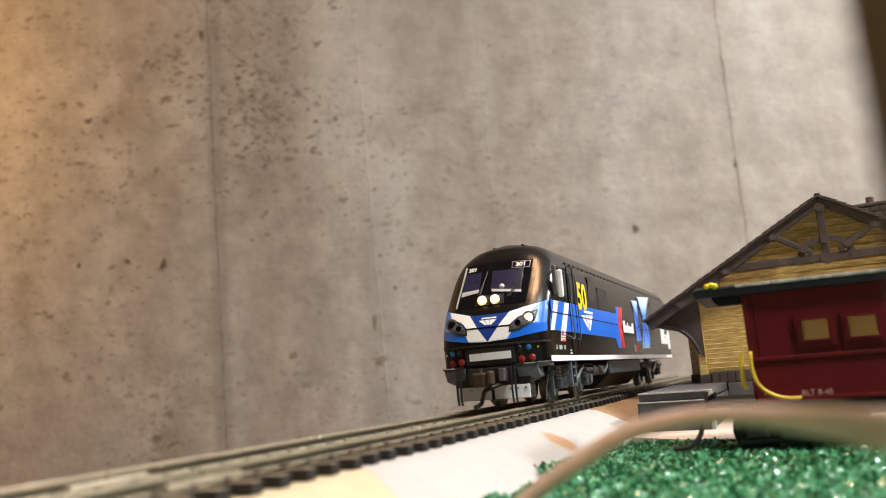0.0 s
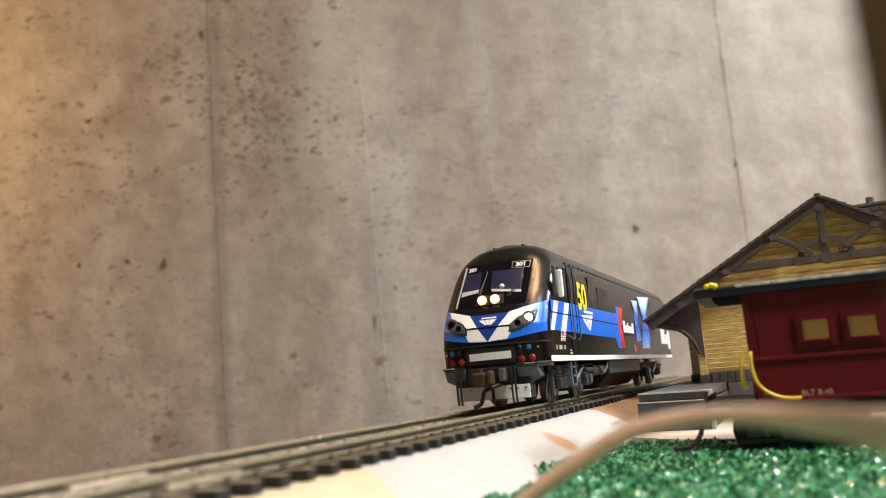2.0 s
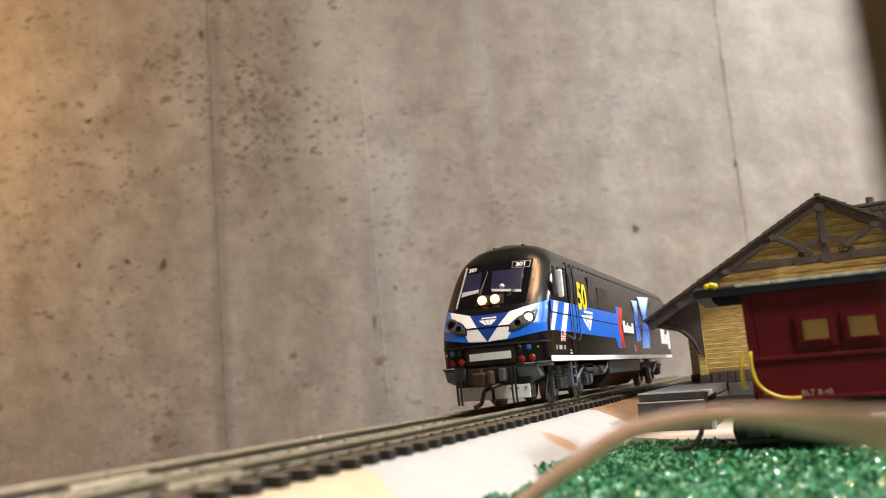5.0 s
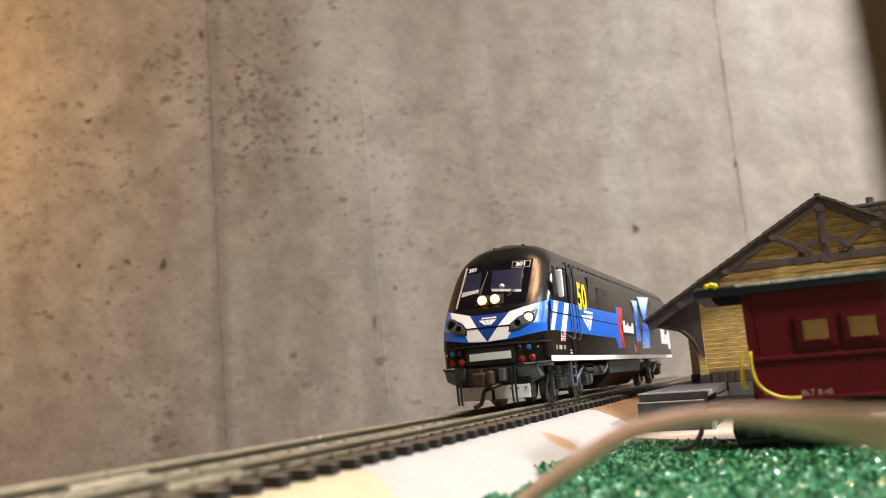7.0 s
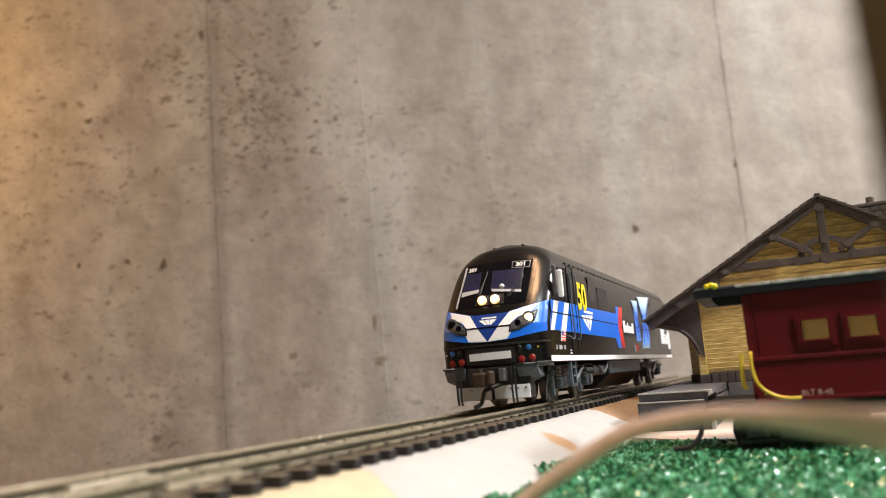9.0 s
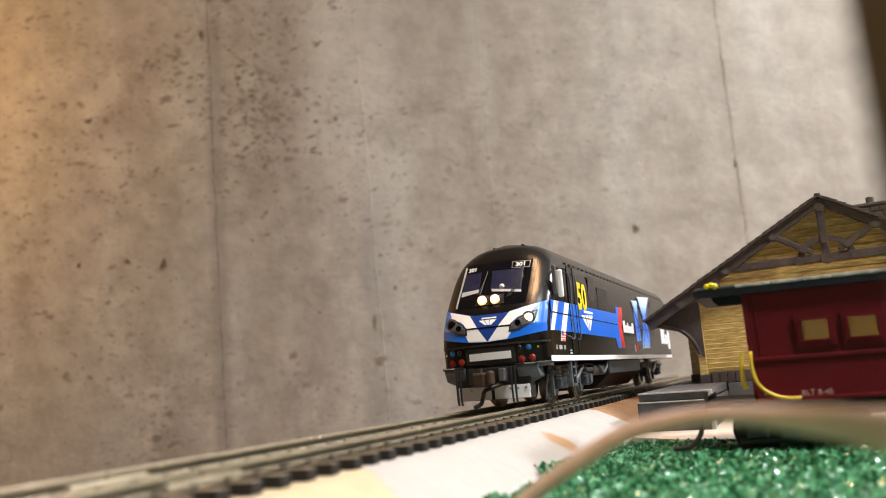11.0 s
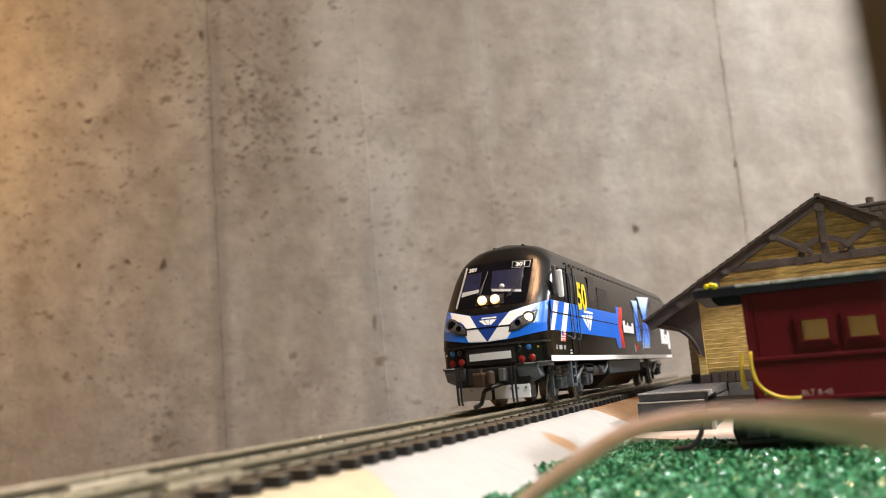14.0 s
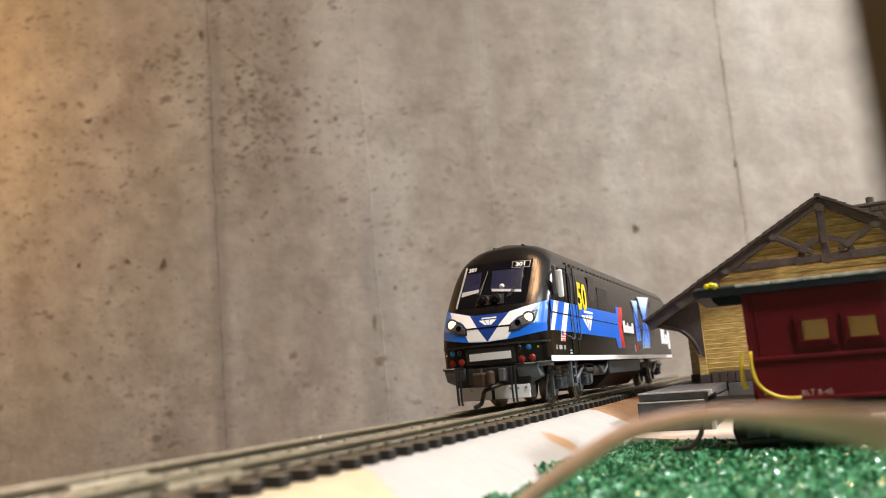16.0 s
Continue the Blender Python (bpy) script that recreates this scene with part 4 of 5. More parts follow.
def loco_under(t):
    # pilot with its plates, steps and hoses
    pilot = part("pilot", box(2.0, 6.0, -12, 12, 2.6, 12.3, 0.4), M["dgrey"], t, "dark pilot with pale lower plates")
    # near plate is coloured white for the light falling on it
    part("pilot_plate", box(1.5, 2.0, -11.6, -0.6, 2.7, 6.6, 0.1), M["white"], pilot, "lower pilot plate, painted white where it catches light")
    part("pilot_plate", box(1.5, 2.0, 0.4, 11.6, 2.7, 6.6, 0.1), M["silver"], pilot, "bare metal lower pilot plate")
    for y in (-10.5, -5.8, -8.0, 6.5):
        part("bolt", rod((1.2, y, 5.6), (1.6, y, 5.6), 0.35, 8), M["steel"], pilot)
    for s in (1, -1):
        bm = plate([(0.8, s * 8.2, 12.3), (0.8, s * 14.6, 12.3), (6.5, s * 17.2, 12.3), (9, s * 17.2, 12.3), (9, s * 8.2, 12.3)], (0, 0, -1), 0.9)
        plate([(0.8, s * 8.2, 11.4), (0.8, s * 14.6, 11.4), (2.6, s * 14.8, 8.6), (2.8, s * 11.2, 7.0), (2.8, s * 8.6, 7.0)], (1, 0, 0), 4.5, bm=bm)
        step = part("corner_step", bm, M["grey"], t)
        part("step_lip", box(0.2, 0.8, min(s * 8.2, s * 14.7), max(s * 8.2, s * 14.7), 12.0, 12.7, 0.12), M["dgrey"], step)
        part("step_lip", beam((0.5, s * 14.6, 12.35), (6.5, s * 17.4, 12.35), 0.6, 0.7, 0.12), M["dgrey"], step)
        # thin silver strip stands in for the highlight along the lip
        part("lip_highlight", box(0.1, 0.3, min(s * 11.0, s * 14.4), max(s * 11.0, s * 14.4), 12.3, 12.55), M["silver"], step)
        y = 9.0 if s > 0 else -8.2
        for o in (0, 1.1):
            part("uncoupling_rod", tube([(-0.5, y + o, 12), (-0.9, y + o, 8), (-0.8, y + o, 3.0), (-0.3, y + o, 1.6)], 0.32, 8), M["dgrey"], pilot)
    part("coupler_pocket", box(-1.0, 3, -6, 6.5, 7.4, 12.0, 0.4), M["dgrey"], pilot)
    coup = part("coupler", box(-8.5, -2, -1.6, 2.2, 6.6, 10.6, 0.7), M["coupler"], t, "brown knuckle coupler")
    part("coupler_jaw", box(-8.0, -4.5, -3.6, -1.9, 7.2, 11.0, 0.6), M["coupler"], coup)
    part("coupler_pin", rod((-5.5, 0.6, 10.4), (-5.5, 0.6, 11.6), 0.7, 10), M["coupler"], coup)
    part("buffer_block", box(-3.0, 0.0, -5.8, -3.9, 7.8, 11.5, 0.3), M["ring"], coup)
    part("brake_hose", tube([(-1.5, -4.5, 7.2), (-3.5, -2.0, 6.2), (-4.6, 0.0, 5.4), (-5.0, 0.6, 3.6), (-5.4, 1.2, 1.8), (-6.4, 3.0, 0.9)], 0.6, 10), M["dgrey"], t, smooth=True)
    # tank
    tank = part("fuel_tank", plate([(87, -15.5, 12.2), (87, 15.5, 12.2), (87, 15.5, 7.2), (87, 9, 1.8), (87, -9, 1.8), (87, -15.5, 7.2)], (1, 0, 0), 66), M["dgrey"], t)
    part("tank_panel", side_patch([(88.5, 7.4), (151, 7.4), (151, 12.0), (88.5, 12.0)], 0.3, -15.5), M["grey"], tank)
    # trucks
    wheel = None
    for tx in (45.5, 195):
        tr = part("truck", box(tx - 24, tx + 24, -9.5, 9.5, 6.5, 11.5, 0.8), M["dgrey"], t, "grey cast truck with springs and wheels")
        for ax in (-16, 16):
            for s in (-1, 1):
                if wheel is None:
                    wheel = part("wheel", wheel_mesh(), M["steel"], tr, smooth=True)
                    ob = wheel
                else:
                    ob = new("wheel", wheel.data)
                    ob.parent = tr
                ob.matrix_basis = pose((tx + ax) * MM, s * 9.0 * MM, 6.25 * MM, 0, 0, 0 if s < 0 else 180)
            part("axle_box", box(tx + ax - 3, tx + ax + 3, -14.2, -11.2, 4.0, 8.6, 0.5), M["grey"], tr)
            part("box_cap", rod((tx + ax, -15.0, 6.2), (tx + ax, -14.0, 6.2), 1.7, 14), M["ring"], tr)
            for o in (-4.6, 4.6):
                bm = bmesh.new()
                for k in range(5):
                    rod((tx + ax + o, -13.2, 7.0 + k * 0.95), (tx + ax + o, -13.2, 7.55 + k * 0.95), 1.35, 12, bm=bm)
                part("spring", bm, M["ring"], tr)
            part("brake_hanger", beam((tx + ax - 7.4, -12.0, 9.5), (tx + ax - 6.4, -12.0, 2.0), 1.2, 1.6, 0.2), M["grey"], tr)
        frame_bm = plate([(tx - 24, -12.8, 10.5), (tx + 24, -12.8, 10.5), (tx + 24, -12.8, 8.2), (tx + 10, -12.8, 7.8), (tx + 7, -12.8, 5.0), (tx - 7, -12.8, 5.0), (tx - 10, -12.8, 7.8), (tx - 24, -12.8, 8.2)], (0, 1, 0), 1.8)
        part("side_frame", frame_bm, M["grey"], tr)
        part("damper", rod((tx - 6, -14.4, 5.4), (tx + 6, -14.4, 10.5), 0.9, 10), M["ring"], tr)
        part("damper", rod((tx + 9, -14.6, 9.4), (tx + 21, -14.6, 9.4), 0.8, 10), M["grey"], tr)
        part("air_pipe", tube([(tx - 24, -14.0, 10.8), (tx - 12, -14.3, 11.2), (tx, -14.2, 10.9), (tx + 14, -14.3, 11.2), (tx + 24, -14.0, 10.8)], 0.35, 8), M["grey"], tr)
        part("sand_pipe", tube([(tx - 25, -11.5, 9), (tx - 24.5, -10.5, 5), (tx - 23, -9.6, 1.4)], 0.4, 8), M["ring"], tr)
    # cab steps under the door
    st = part("cab_steps", box(27.6, 28.8, -17.2, -16.2, 4.4, 13.2, 0.15), M["grey"], t, "grey ladder steps under the cab door")
    part("step_upright", box(32.8, 34.0, -17.2, -16.2, 4.0, 13.2, 0.15), M["grey"], st)
    for z in (4.6, 7.4, 10.2):
        part("rung", box(28.8, 32.8, -17.4, -15.6, z, z + 0.6), M["ring"], st)
    part("air_tank", rod((64, -13.5, 9.2), (84, -13.5, 9.2), 2.2, 16), M["ring"], t)
    part("pipe_cluster", tube([(70, -15.5, 11), (74, -16.2, 8), (80, -16.2, 9.5), (84, -15.8, 11.5)], 0.6, 8), M["ring"], t)


# ---- depot ----


def station():
    X = 110.0
    t = thing("model_station", (0, 0, 0), label="model railway depot with ochre clapboards and brown timber gable", category="building")
    ry, rz, ey, ez = -97.8, 68.7, -27.3, 27.4      # ridge and eave
    dy, dz = ry - ey, rz - ez
    n = Vector((0, -dz, dy)).normalized()
    n = n if n.z > 0 else -n
    far = 230.0
    # two roof slopes with a course of shingles
    for s in (1, -1):
        def at(k, lift):
            y = ey + dy * k
            if s < 0:
                y = 2 * ry - y
            nn = Vector((0, n.y * s, n.z))
            return Vector((0, y, ez + dz * k)) + nn * lift
        deck = [at(0, -1.9), at(1, -1.9), at(1, -0.9), at(0, -0.9)]
        slope = part("roof_slope", plate([(X - 1.5, q.y, q.z) for q in deck], (1, 0, 0), far - X), M["timber"], t, "brown shingled roof slope")
        first = {}
        rows = 24
        rnd = random.Random(11)
        for r in range(rows):
            k0, k1 = r / rows - 0.008, (r + 1.35) / rows
            a, b = at(k0, -0.15), at(min(k1, 1.0), -0.7)
            for c in range(10):
                w = 4.0
                x0 = X - 2.6 + c * w + (2.0 if r % 2 else 0) - (2.0 if (r % 2 and c == 0) else 0)
                x1 = x0 + w - 0.25 if not (r % 2 and c == 0) else x0 + 3.75
                lift = rnd.uniform(-0.12, 0.12)
                mid = (a + b) / 2
                key = (s, x1 - x0 > 3.74)
                bm = beam((x0, a.y, a.z), (x0, b.y, b.z), x1 - x0, 0.75, up=(0, 0, 1)) if key not in first else None
                if bm is not None:
                    bmesh.ops.translate(bm, vec=(-x0, -mid.y, -mid.z), verts=bm.verts)
                    first[key] = part("shingle", bm, M["shingle"], slope)
                    ob = first[key]
                else:
                    ob = new("shingle", first[key].data)
                    ob.parent = slope
                ob.matrix_basis = pose((x0 + (x1 - x0) / 2) * MM, mid.y * MM, (mid.z + lift) * MM)
        rest = part("shingle_rest", plate([(X + 38, *at(0, -0.9).yz), (X + 38, *at(1, -0.9).yz), (X + 38, *at(1, 0.1).yz), (X + 38, *at(0, 0.1).yz)], (1, 0, 0), far - X - 39), M["shingle"], slope)
        # barge board
        bb = [at(0.0, -1.95), at(1.0, -1.95), at(1.0, -5.2), at(0.0, -5.2)]
        bb[2].y, bb[1].y = ry, ry
        part("barge_board", plate([(X - 1.0, q.y, q.z) for q in bb], (1, 0, 0), 2.2), M["timber"], t)
        for k in (0.19, 0.455, 0.725):
            q = at(k, -3.5)
            rd = part("roundel", rod((X - 1.8, q.y, q.z), (X - 0.9, q.y, q.z), 1.75, 18), M["timber"], t)
            part("roundel_face", rod((X - 2.1, q.y, q.z), (X - 1.7, q.y, q.z), 1.2, 16), M["shingle"], rd)
    part("ridge_cap", beam((X - 2.6, ry, rz - 0.2), (far, ry, rz - 0.2), 2.2, 0.9, 0.3), M["shingle"], t)
    # gable timbers
    part("tie_beam", box(X - 0.6, X + 1.4, -136, -60, 42.9, 46.0, 0.3), M["timber"], t)
    part("king_post", box(X - 0.9, X + 1.2, ry - 1.4, ry + 1.4, 45.5, 65.5, 0.3), M["timber"], t)
    for s in (1, -1):
        part("strut", beam((X, ry + s * 19.5, 56.0), (X, ry + s * 4.5, 46.6), 2.0, 2.2, 0.25, up=(1, 0, 0)), M["timber"], t)
        for y, z in ((9.8, 44.0), (7.6, 48.6)):
            part("roundel", rod((X - 1.7, ry + s * y, z), (X - 0.5, ry + s * y, z), 1.6, 18), M["timber"], t)
    part("roundel", rod((X - 1.9, ry, 63.6), (X - 0.5, ry, 63.6), 1.75, 18), M["timber"], t)
    part("roundel", rod((X - 1.9, ry, 44.0), (X - 0.5, ry, 44.0), 2.2, 18), M["timber"], t)
    part("roundel", rod((X - 1.8, ry, 51.0), (X - 0.5, ry, 51.0), 1.3, 18), M["timber"], t)
    bm = bmesh.new()
    for k in range(14):
        a0, a1 = math.pi * k / 14, math.pi * (k + 1) / 14
        q = [(X - 0.4, ry + r * math.cos(a), 44.0 + r * 0.86 * math.sin(a)) for r, a in ((7.9, a0), (10.2, a0), (10.2, a1), (7.9, a1))]
        plate(q, (1, 0, 0), 1.4, bm=bm)
    part("gable_arch", bm, M["timber"], t)
    # clapboards of gable and walls
    wx = X + 6.5
    rnd = random.Random(5)
    gable = part("gable_wall", plate([(wx + 0.6, -58, 44), (wx + 0.6, ry, 66), (wx + 0.6, 2 * ry + 58, 44), (wx + 0.6, 2 * ry + 58, 34), (wx + 0.6, -58, 34)], (1, 0, 0), 2), M["ochre"], t)
    for k in range(11):
        z = 35.0 + k * 2.75
        reach = 39.8 if z < 44 else max(3.0, 37.5 * (66.5 - z) / 22.5)
        part("clapboard", beam((wx + 0.2, ry - reach, z + 1.2), (wx + 0.2, ry + reach, z + 1.2), 0.8, 2.9, 0.15, up=(-0.25, 0, 1)), M["ochre"], gable)
    front = part("end_wall", box(wx + 0.6, wx + 3, -147.5, -47.8, 0, 36.8), M["ochre"], t)
    for k in range(17):
        z = 4.2 + k * 1.9
        part("clapboard", beam((wx + 0.2, -146.5, z + 1.0), (wx + 0.2, -49.0, z + 1.0), 0.7, 2.15, 0.15, up=(-0.25, 0, 1)), M["ochre"], front)
    flank = part("track_wall", box(wx + 3.1, 225, -47.7, -46.0, 0, 36.0), M["ochre"], t)
    for k in range(11):
        z = 4.2 + k * 3.0
        part("clapboard", beam((wx + 3.2, -45.8, z + 1.4), (222, -45.8, z + 1.4), 0.8, 3.1, 0.15, up=(0, 0.25, 1)), M["ochre"], flank)
    part("corner_post", box(wx - 1.0, wx + 2.2, -49.0, -45.9, 0, 36.0, 0.3), M["ochre"], t)
    part("plinth", box(wx - 1.2, 226, -148, -45.6, 0, 3.8, 0.3), M["timber"], t)
    for k in range(16):
        y = -50.3 - k * 3.0
        part("skirting_board", box(wx - 1.7, wx - 1.0, y - 2.7, y, 0.2, 4.6, 0.15), M["timber"], t)
    bay = part("bay_wall", box(150, 188, -45.3, -38.7, 0, 33), M["ochre"], t, "ochre bay beside the platform")
    part("bay_plinth", box(149.3, 188.5, -45.3, -38.0, 0, 3.6, 0.2), M["timber"], bay)
    # curved eave bracket, soffit
    part("bracket_web", plate([(wx - 1.6, y, z) for y, z in ((-30, 26.0), (-48.8, 37.0), (-48.8, 10.5), (-47.2, 12.0), (-44.9, 18.0), (-40.7, 22.4), (-36, 24.8), (-31, 25.5))], (1, 0, 0), 1.6), M["timber"], t)
    part("bracket", tube([(wx - 1, -30.5, 25.4), (wx - 1, -36, 24.6), (wx - 1, -40.6, 22.2), (wx - 1, -44.7, 18.0), (wx - 1, -47.1, 12.0)], 0.9, 8), M["timber"], t)
    part("soffit", plate([(X, -29, 25.8), (X, -58, 42.6), (X, -58, 41.6), (X, -48, 33), (X, -29, 24.8)], (1, 0, 0), 110), M["timber"], t)
    part("eave_beam", box(X, 226, -31.2, -28.8, 24.8, 27.2, 0.3), M["timber"], t)
    ch = part("chimney", box(148, 162, -126, -113, 53, 67.6, 0.4), M["chim"], t, "rough grey stone chimney")
    rnd = random.Random(3)
    for r in range(6):
        for c in range(4):
            y = -126 + c * 3.3 + (1.2 if r % 2 else 0)
            part("chimney_stone", box(147.3, 148.4, y, y + 3.0, 53.6 + r * 2.3, 55.6 + r * 2.3, 0.3), M["chim"], ch)
    part("chimney_cap", box(147, 163, -127, -112, 67.5, 69.0, 0.4), M["chim"], ch)
    part("chimney_pot", rod((154, -119.5, 69), (154, -119.5, 72.2), 1.6, 12), M["chim"], ch)

    pt = thing("station_platform", (0, 0, 0), label="dark grey model platform with pale edges", category="platform")
    part("slab", box(44, 300, -55.6, -34, -2.4, 0.3, 0.25), M["stone"], pt)
    part("slab", box(43, 300, -56.0, -33.5, -12.2, -2.8, 0.25), M["stone"], pt)
    part("edge_strip", box(43.4, 44.0, -55.8, -33.8, -0.2, 0.32, 0.1), M["edge"], pt, "pale edge")
    part("edge_strip", box(42.6, 43.4, -56.1, -33.4, -2.95, -2.55, 0.1), M["edge"], pt, "pale edge")
    part("corner_strip", box(42.4, 44.2, -57.0, -55.7, -12.2, 0.35, 0.2), M["edge"], pt, "pale edge")
    part("depot_slab", box(112, 300, -150, -56.2, -12.2, -0.05, 0.25), M["stone"], pt)
    bp = tagged(part("base_card", plate([(14, -96, -11.9), (9, -70, -11.9), (14, -50, -11.9), (26, -34, -11.9), (300, -34, -11.9), (300, -160, -11.9), (20, -160, -11.9)], (0, 0, -1), 2.58), M["base"]), label="pale card sheet under the depot", category="card")


# ---- caboose ----


def pierced_wall(x0, x1, z0, z1, y0, y1, holes):
    """A wall with rectangular openings (x0, x1, z0, z1)."""
    bm = bmesh.new()
    xs = sorted({x0, x1, *[h[0] for h in holes], *[h[1] for h in holes]})
    zs = sorted({z0, z1, *[h[2] for h in holes], *[h[3] for h in holes]})
    for a, b in zip(xs, xs[1:]):
        for c, d in zip(zs, zs[1:]):
            mx, mz = (a + b) / 2, (c + d) / 2
            if not any(h[0] < mx < h[1] and h[2] < mz < h[3] for h in holes):
                box(a, b, y0, y1, c, d, bm=bm)
    bmesh.ops.remove_doubles(bm, verts=bm.verts, dist=0.001)
    return bm


def caboose():
    t = thing("model_caboose", (-20.6, -72.8, 0), -88.5, label="red model caboose with yellow grab rails on the grass mat", category="railway car")
    L = 96.0
    wins = [(11.6, 17.2, 12.1, 16.5), (21.2, 27.0, 11.9, 16.3), (68, 73, 11.5, 16.2), (78, 83, 11.5, 16.2)]
    far_wins = [(13.2, 21.0, 10.6, 19.0), (24.2, 33.0, 10.6, 19.0), (68, 73, 11.5, 16.2), (78, 83, 11.5, 16.2)]
    for name, y0, y1 in (("side_wall", 0, 1.2), ("side_wall", 32.8, 34)):
        w = part(name, pierced_wall(0, L, -1.3, 23.7, y0, y1, wins if y0 == 0 else far_wins), M["cab_red"], t, "red plastic side with square windows")
        if y0 == 0:
            for a, b, c, d in wins:
                fr = part("window_frame", pierced_wall(a - 1.25, b + 1.5, c - 1.6, d + 1.2, -0.7, 0.05, [(a, b, c, d)]), M["cab_red"], t)
                part("pane", box(a - 0.3, b + 0.3, 0.5, 0.8, c - 0.3, d + 0.3), M["pane"], w)
                part("glazing_bead", pierced_wall(a - 0.6, b + 0.5, c - 0.5, d + 0.5, -1.0, -0.65, [(a, b, c, d)]), M["cab_red"], fr)
            part("belt_rail", box(0, L, -0.5, 0.02, 7.9, 8.9, 0.2), M["cab_red"], w)
            part("corner_strip", box(-0.1, 0.9, -0.45, 0.02, -1.3, 23.5, 0.15), M["cab_red"], w)
            part("corner_strip", box(2.3, 2.7, -0.25, 0.02, 9, 23.5, 0.1), M["cab_red"], w)
            part("sill_rail", box(0, L, -0.4, 0.02, -1.3, -0.4, 0.15), M["cab_red"], w)
            part("built_date", lettering("BLT 8-40", 1.75, axes((13.0, -0.06, 0.35), (1, 0, 0), (0, 0, 1)), 0.04), M["faded"], w, "small faded lettering")
    for x in (0, L - 1.2):
        part("end_wall", box(x, x + 1.2, 1.2, 32.8, -1.3, 23.7), M["cab_red"], t)
    part("inner_floor", box(1.2, L - 1.2, 1.2, 32.8, -1.3, 0.2), M["dgrey"], t)
    # roof: shallow arch with thick dark fascia and worn edge
    prof = [(-1.6, 23.7), (-1.6, 25.4), (-0.9, 25.9), (6, 26.4), (17, 26.6), (28, 26.4), (34.9, 25.9), (35.6, 25.4), (35.6, 23.7)]
    roof = part("roof", plate([(-10.5, y, z) for y, z in prof], (1, 0, 0), L + 21), M["cab_roof"], t, "black arched roof with worn pale edge")
    rnd = random.Random(8)
    x = -1.0
    while x < L:
        w = rnd.uniform(5, 17)
        part("worn_edge", beam((x, -1.42, 25.68), (x + w, -1.42, 25.68), 0.66, 0.8, 0.2), M["worn"], roof, "rubbed pale roof edge")
        x += w + rnd.uniform(0.02, 0.15)
    part("roof_end_edge", beam((-10.0, -1.3, 25.8), (-1.2, -1.4, 25.8), 0.6, 0.5, 0.1), M["stone"], roof)
    part("end_canopy", plate([(-6.8, 0.2, 23.7), (-0.1, 0.2, 23.7), (-0.1, 0.2, 21.6), (-5.2, 0.2, 21.6), (-6.2, 0.2, 22.6)], (0, 1, 0), 2.0), M["cab_roof"], t)
    for dx, dz in ((-7.2, 0.0), (-6.2, 0.25), (-5.4, -0.1)):
        part("roof_grab", ball((dx, -1.2, 26.3 + dz), 0.75), M["yellow"], roof, "yellow roof grab stub", smooth=True)
    # grab rails
    part("grab_rail", tube([(0.35, -0.2, 10.2), (0.3, -1.2, 9.6), (0.2, -1.3, 6.2), (0.9, -1.3, 3.4), (2.4, -1.3, 1.4), (4.6, -1.3, 0.1), (7.0, -1.3, -0.55), (9.0, -1.2, -0.6), (9.3, -0.1, -0.6)], 0.42, 10), M["cab_yellow"], t, "curved yellow grab rail", smooth=True)
    part("rail_post", rod((2.6, -1.3, 1.2), (2.3, -0.1, 0.6), 0.3, 8), M["cab_yellow"], t)
    part("end_rail", tube([(-1.6, 0.6, 10.3), (-2.0, 0.4, 8), (-2.1, 0.4, 3.5), (-1.6, 0.6, 2.0)], 0.55, 10), M["cab_yellow"], t, smooth=True)
    part("end_deck", box(-11, 0, 0.5, 33.5, -1.8, -0.6, 0.3), M["cab_roof"], t, "dark end platform")
    part("end_sill", box(-11.3, -10.6, 1, 33, -3.2, 0.6, 0.2), M["cab_roof"], t)
    part("underframe", box(-6, L + 6, 6, 28, -5.0, -1.4, 0.3), M["dgrey"], t)
    part("coupler", box(-17, -10.5, 15, 19, -6.0, -3.0, 0.6), M["dgrey"], t)
    part("air_hose", tube([(-11.6, 2.0, -2.6), (-12.4, 1.6, -5.2), (-13.2, 1.0, -8.0), (-15.5, 0.4, -10.4), (-19.5, 0.2, -10.9)], 0.6, 10), M["dgrey"], t, "black rubber air hose", smooth=True)
    for tx in (9, L - 10):
        tr = part("truck", box(tx - 14.2, tx + 14.2, 1.5, 4.2, -8.4, -3.2, 0.9), M["dgrey"], t, "black caboose truck")
        part("bolster", box(tx - 4, tx + 4, 2, 32, -8.0, -4.0, 0.5), M["dgrey"], tr)
        part("spring_plank", box(tx - 5, tx + 5, 0.6, 3.0, -9.8, -4.2, 0.5), M["dgrey"], tr)
        for ax in (-9.5, 9.5):
            for y in (7.0, 25.0):
                part("wheel", rod((tx + ax, y, -7.8), (tx + ax, y + 2.6, -7.8), 5.7, 24), M["dgrey"], tr)
            part("axle_box", box(tx + ax - 2.4, tx + ax + 2.4, 0.4, 2.2, -9.4, -4.6, 0.6), M["dgrey"], tr)
            part("axle", rod((tx + ax, 2, -7.2), (tx + ax, 32, -7.2), 1.0, 10), M["steel"], tr)
        part("lower_bar", box(tx - 13.5, tx + 13.5, 2.0, 3.6, -10.6, -9.2, 0.4), M["dgrey"], tr)


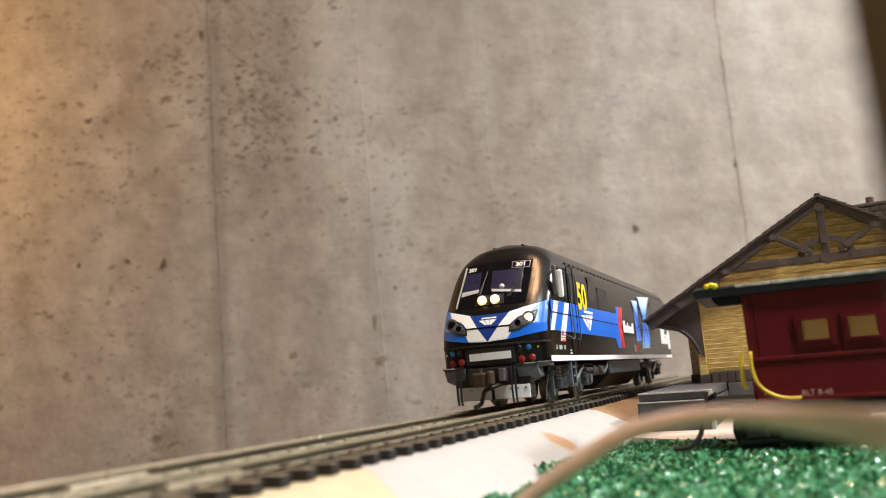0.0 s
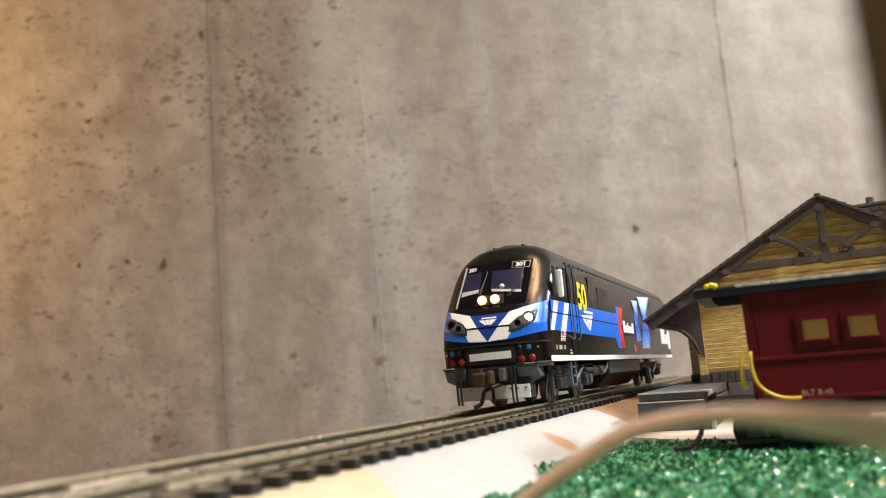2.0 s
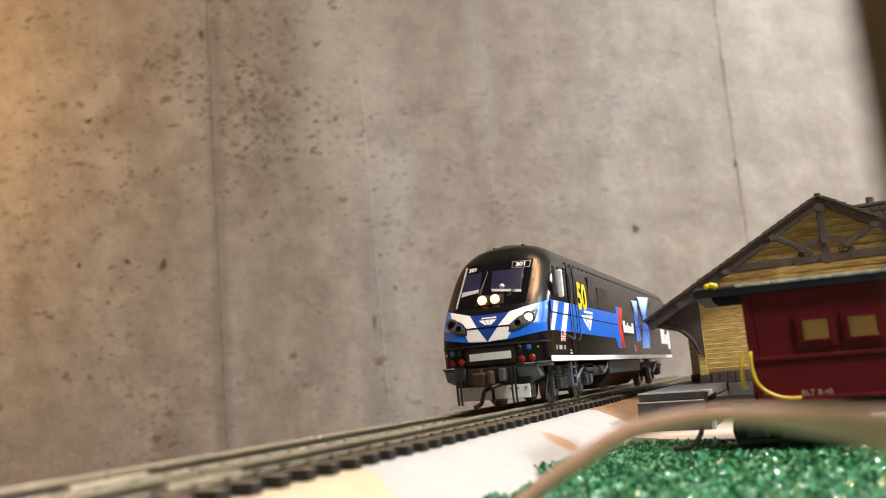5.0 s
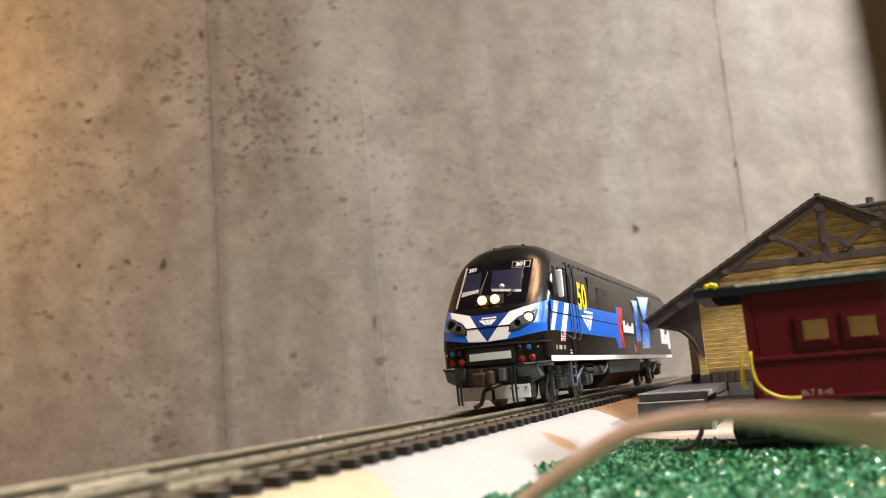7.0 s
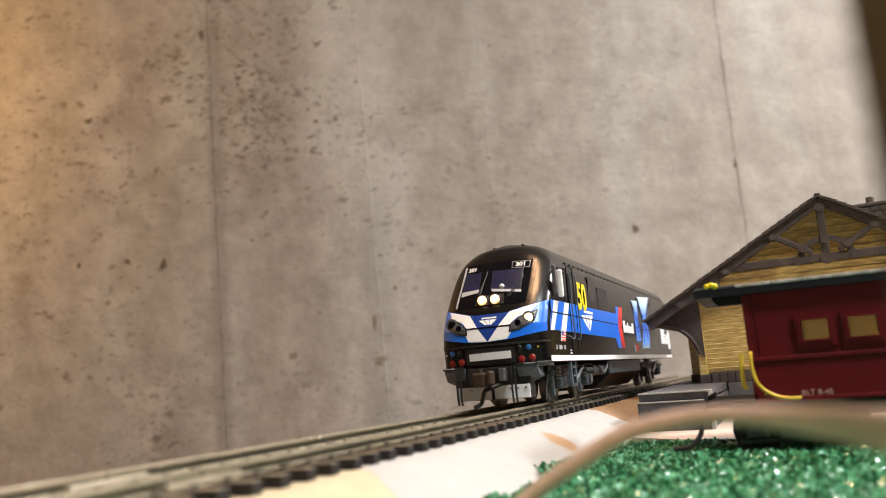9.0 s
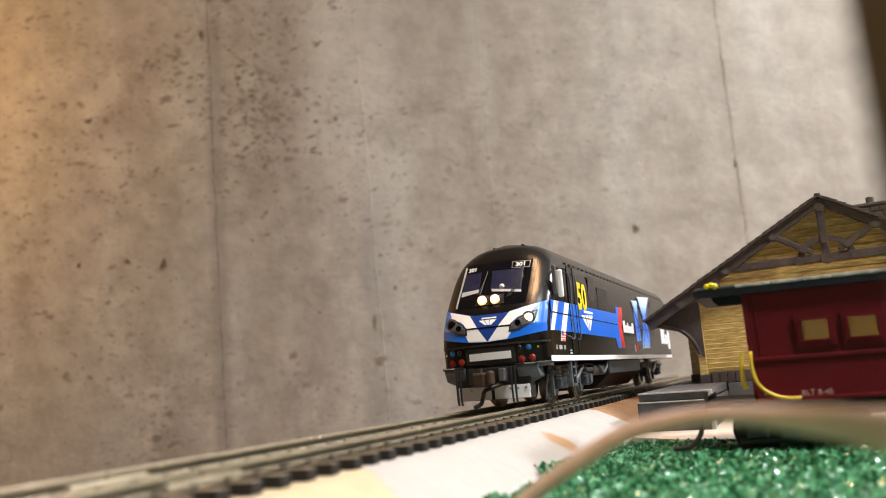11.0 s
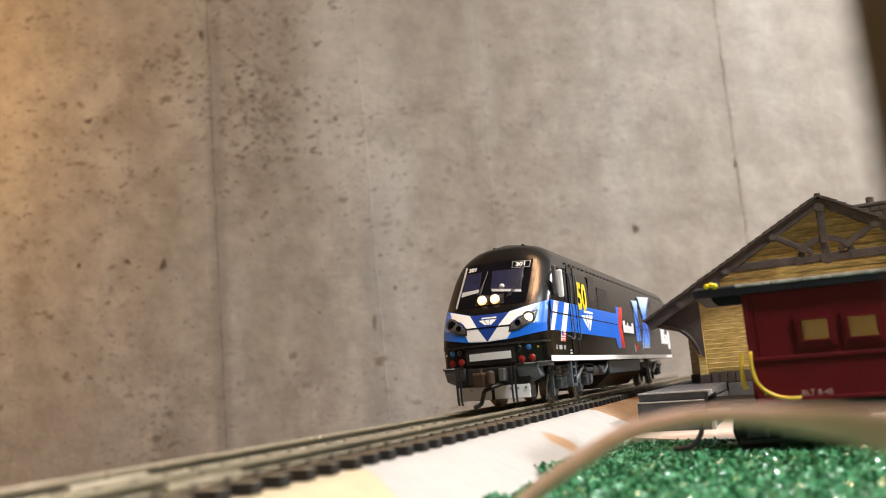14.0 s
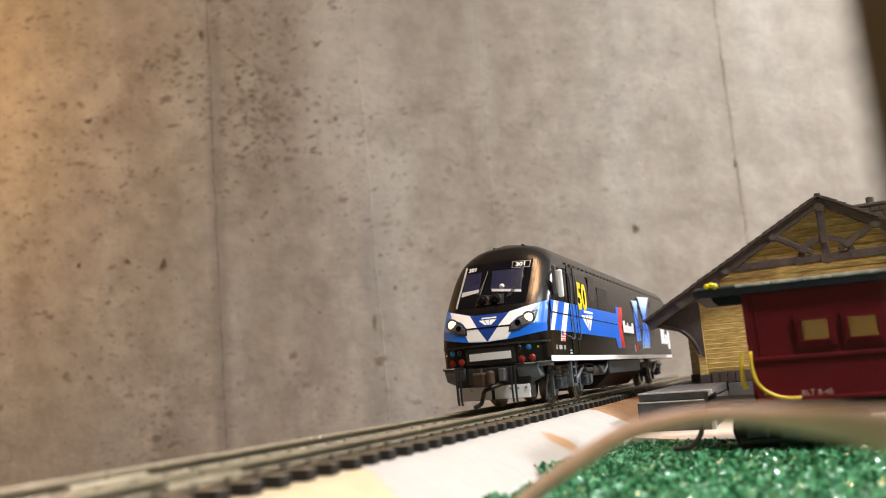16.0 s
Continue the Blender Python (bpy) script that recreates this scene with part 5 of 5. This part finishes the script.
def grass():
    """Shaggy mat: backing sheet and crumpled fibres."""
    rnd = np.random.default_rng(12)
    ob = part("grass_mat", box(-330, 330, -410, -30.5, -14.45, -13.6), M["mat_green"])
    tagged(ob, label="bright green shaggy grass mat with a few pale fibres painted as glints", category="grass", kind="stuff")
    verts, faces, slots = [], [], []

    def sow(n, x0, x1, y0, y1, size):
        xs = rnd.uniform(x0, x1, n)
        ys = rnd.uniform(y0, y1, n)
        for x, y in zip(xs, ys):
            edge = -31.0 + 1.2 * math.sin(x * 0.11) + 0.7 * math.sin(x * 0.37 + 1)
            if y > edge or (x > 12 and y > -105):
                continue
            h = 0.2 + 0.5 * noise.noise((x * 0.16, y * 0.16, 3.0))
            ln = size * rnd.uniform(0.6, 1.5)
            w = size * rnd.uniform(0.16, 0.42)
            a = rnd.uniform(0, 6.283)
            tilt = rnd.uniform(0.2, 1.5)
            d = Vector((math.cos(a) * math.sin(tilt), math.sin(a) * math.sin(tilt), math.cos(tilt)))
            s = Vector((-math.sin(a), math.cos(a), rnd.uniform(-0.6, 0.6))).normalized() * w
            base = Vector((x, y, max(-13.5, -14.2 + (y + 32.5) * 0.94) + rnd.uniform(0, 0.7) + max(0, h)))
            mid = base + d * ln * 0.55
            tip = base + d * ln + Vector((rnd.uniform(-.4, .4), rnd.uniform(-.4, .4), -0.2 * ln))
            i = len(verts)
            verts.extend([base - s * 0.6, base + s * 0.6, mid + s, mid - s, tip])
            faces.extend([(i, i + 1, i + 2, i + 3), (i + 3, i + 2, i + 4)])
            # a few fibres are coloured pale in place of glints
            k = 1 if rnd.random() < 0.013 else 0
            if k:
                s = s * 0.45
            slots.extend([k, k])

    sow(80000, -175, 40, -120, -27, 1.4)
    sow(26000, -210, 160, -240, -27, 1.8)
    mesh = bpy.data.meshes.new("grass_fibres")
    mesh.from_pydata([v * MM for v in verts], [], faces)
    mesh.materials.append(M["blade"])
    mesh.materials.append(M["painted_glint"])
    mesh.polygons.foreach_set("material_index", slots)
    fib = new("grass_fibres", mesh)
    fib.parent = ob
    fib["kind"] = "stuff"


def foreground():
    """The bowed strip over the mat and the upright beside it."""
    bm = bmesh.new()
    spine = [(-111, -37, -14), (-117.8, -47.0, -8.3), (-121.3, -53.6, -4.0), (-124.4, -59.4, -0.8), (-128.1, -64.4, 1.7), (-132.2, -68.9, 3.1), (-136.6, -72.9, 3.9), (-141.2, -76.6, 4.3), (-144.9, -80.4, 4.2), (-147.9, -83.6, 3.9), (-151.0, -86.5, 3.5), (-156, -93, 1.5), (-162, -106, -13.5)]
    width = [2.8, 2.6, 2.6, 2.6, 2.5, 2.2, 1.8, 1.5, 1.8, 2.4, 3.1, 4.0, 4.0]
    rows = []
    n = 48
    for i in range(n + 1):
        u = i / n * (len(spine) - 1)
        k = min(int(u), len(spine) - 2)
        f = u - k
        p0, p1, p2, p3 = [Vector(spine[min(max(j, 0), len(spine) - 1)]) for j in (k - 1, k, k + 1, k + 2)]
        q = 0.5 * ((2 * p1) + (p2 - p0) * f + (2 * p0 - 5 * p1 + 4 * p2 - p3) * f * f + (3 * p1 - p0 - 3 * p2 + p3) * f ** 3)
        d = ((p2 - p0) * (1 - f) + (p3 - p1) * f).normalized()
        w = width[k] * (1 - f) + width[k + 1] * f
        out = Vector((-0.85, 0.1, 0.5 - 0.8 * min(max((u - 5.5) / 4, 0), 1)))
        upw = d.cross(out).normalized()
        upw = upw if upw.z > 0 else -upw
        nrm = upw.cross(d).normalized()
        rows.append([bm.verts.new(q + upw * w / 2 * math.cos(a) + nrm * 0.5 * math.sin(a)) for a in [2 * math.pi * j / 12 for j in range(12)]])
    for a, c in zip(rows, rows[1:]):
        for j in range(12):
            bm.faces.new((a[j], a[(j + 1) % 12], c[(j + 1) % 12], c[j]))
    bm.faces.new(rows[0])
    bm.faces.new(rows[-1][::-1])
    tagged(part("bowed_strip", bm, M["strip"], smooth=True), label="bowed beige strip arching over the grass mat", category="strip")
    t = thing("dark_post", (-178.5, -94.5, -13.6), 24.7, label="dark brown wooden upright standing on the mat", category="post")
    part("shaft", box(-3, 3, -7, 7, 0, 78, 0.8), M["post"], t)
    part("foot", box(-3.6, 3.6, -7.6, 7.2, 0, 2, 0.5), M["post"], t)


def motions():
    """Ditch lights alternate; the twin headlights go out at the end."""
    def turning(g, on_at_start, changes):
        place = g.matrix_basis.translation.copy()
        ang = 0.0 if on_at_start else 180.0

        def at(a):
            return Matrix.Translation(place) @ pose(0, 0, 0, 0, 0, a)
        rows = [(0.0, at(ang))]
        for c in changes:
            f0 = frame(c) - 1
            for k in range(4):
                tt = (f0 - 1 + k) / FPS
                if tt <= 16.0001:
                    rows.append((tt, at(ang + 60 * k)))
            ang += 180.0
        if rows[-1][0] < 15.99:
            rows.append((16.0, at(ang)))
        walk(g, rows)

    period = 1.0035
    near, far = [], []
    for n in range(16):
        near += [0.36 + n * period, 0.89 + n * period]
        far += [0.36 + n * period, 0.89 + n * period]
    turning(GLOBES["near"], True, [c for c in near if c < 15.97])
    turning(GLOBES["far"], False, [c for c in far if c < 15.9])
    for key in ("up_far", "up_near"):
        turning(GLOBES[key], True, [15.94])


room()
layout_base()
track()
locomotive()
station()
caboose()
grass()
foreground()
motions()
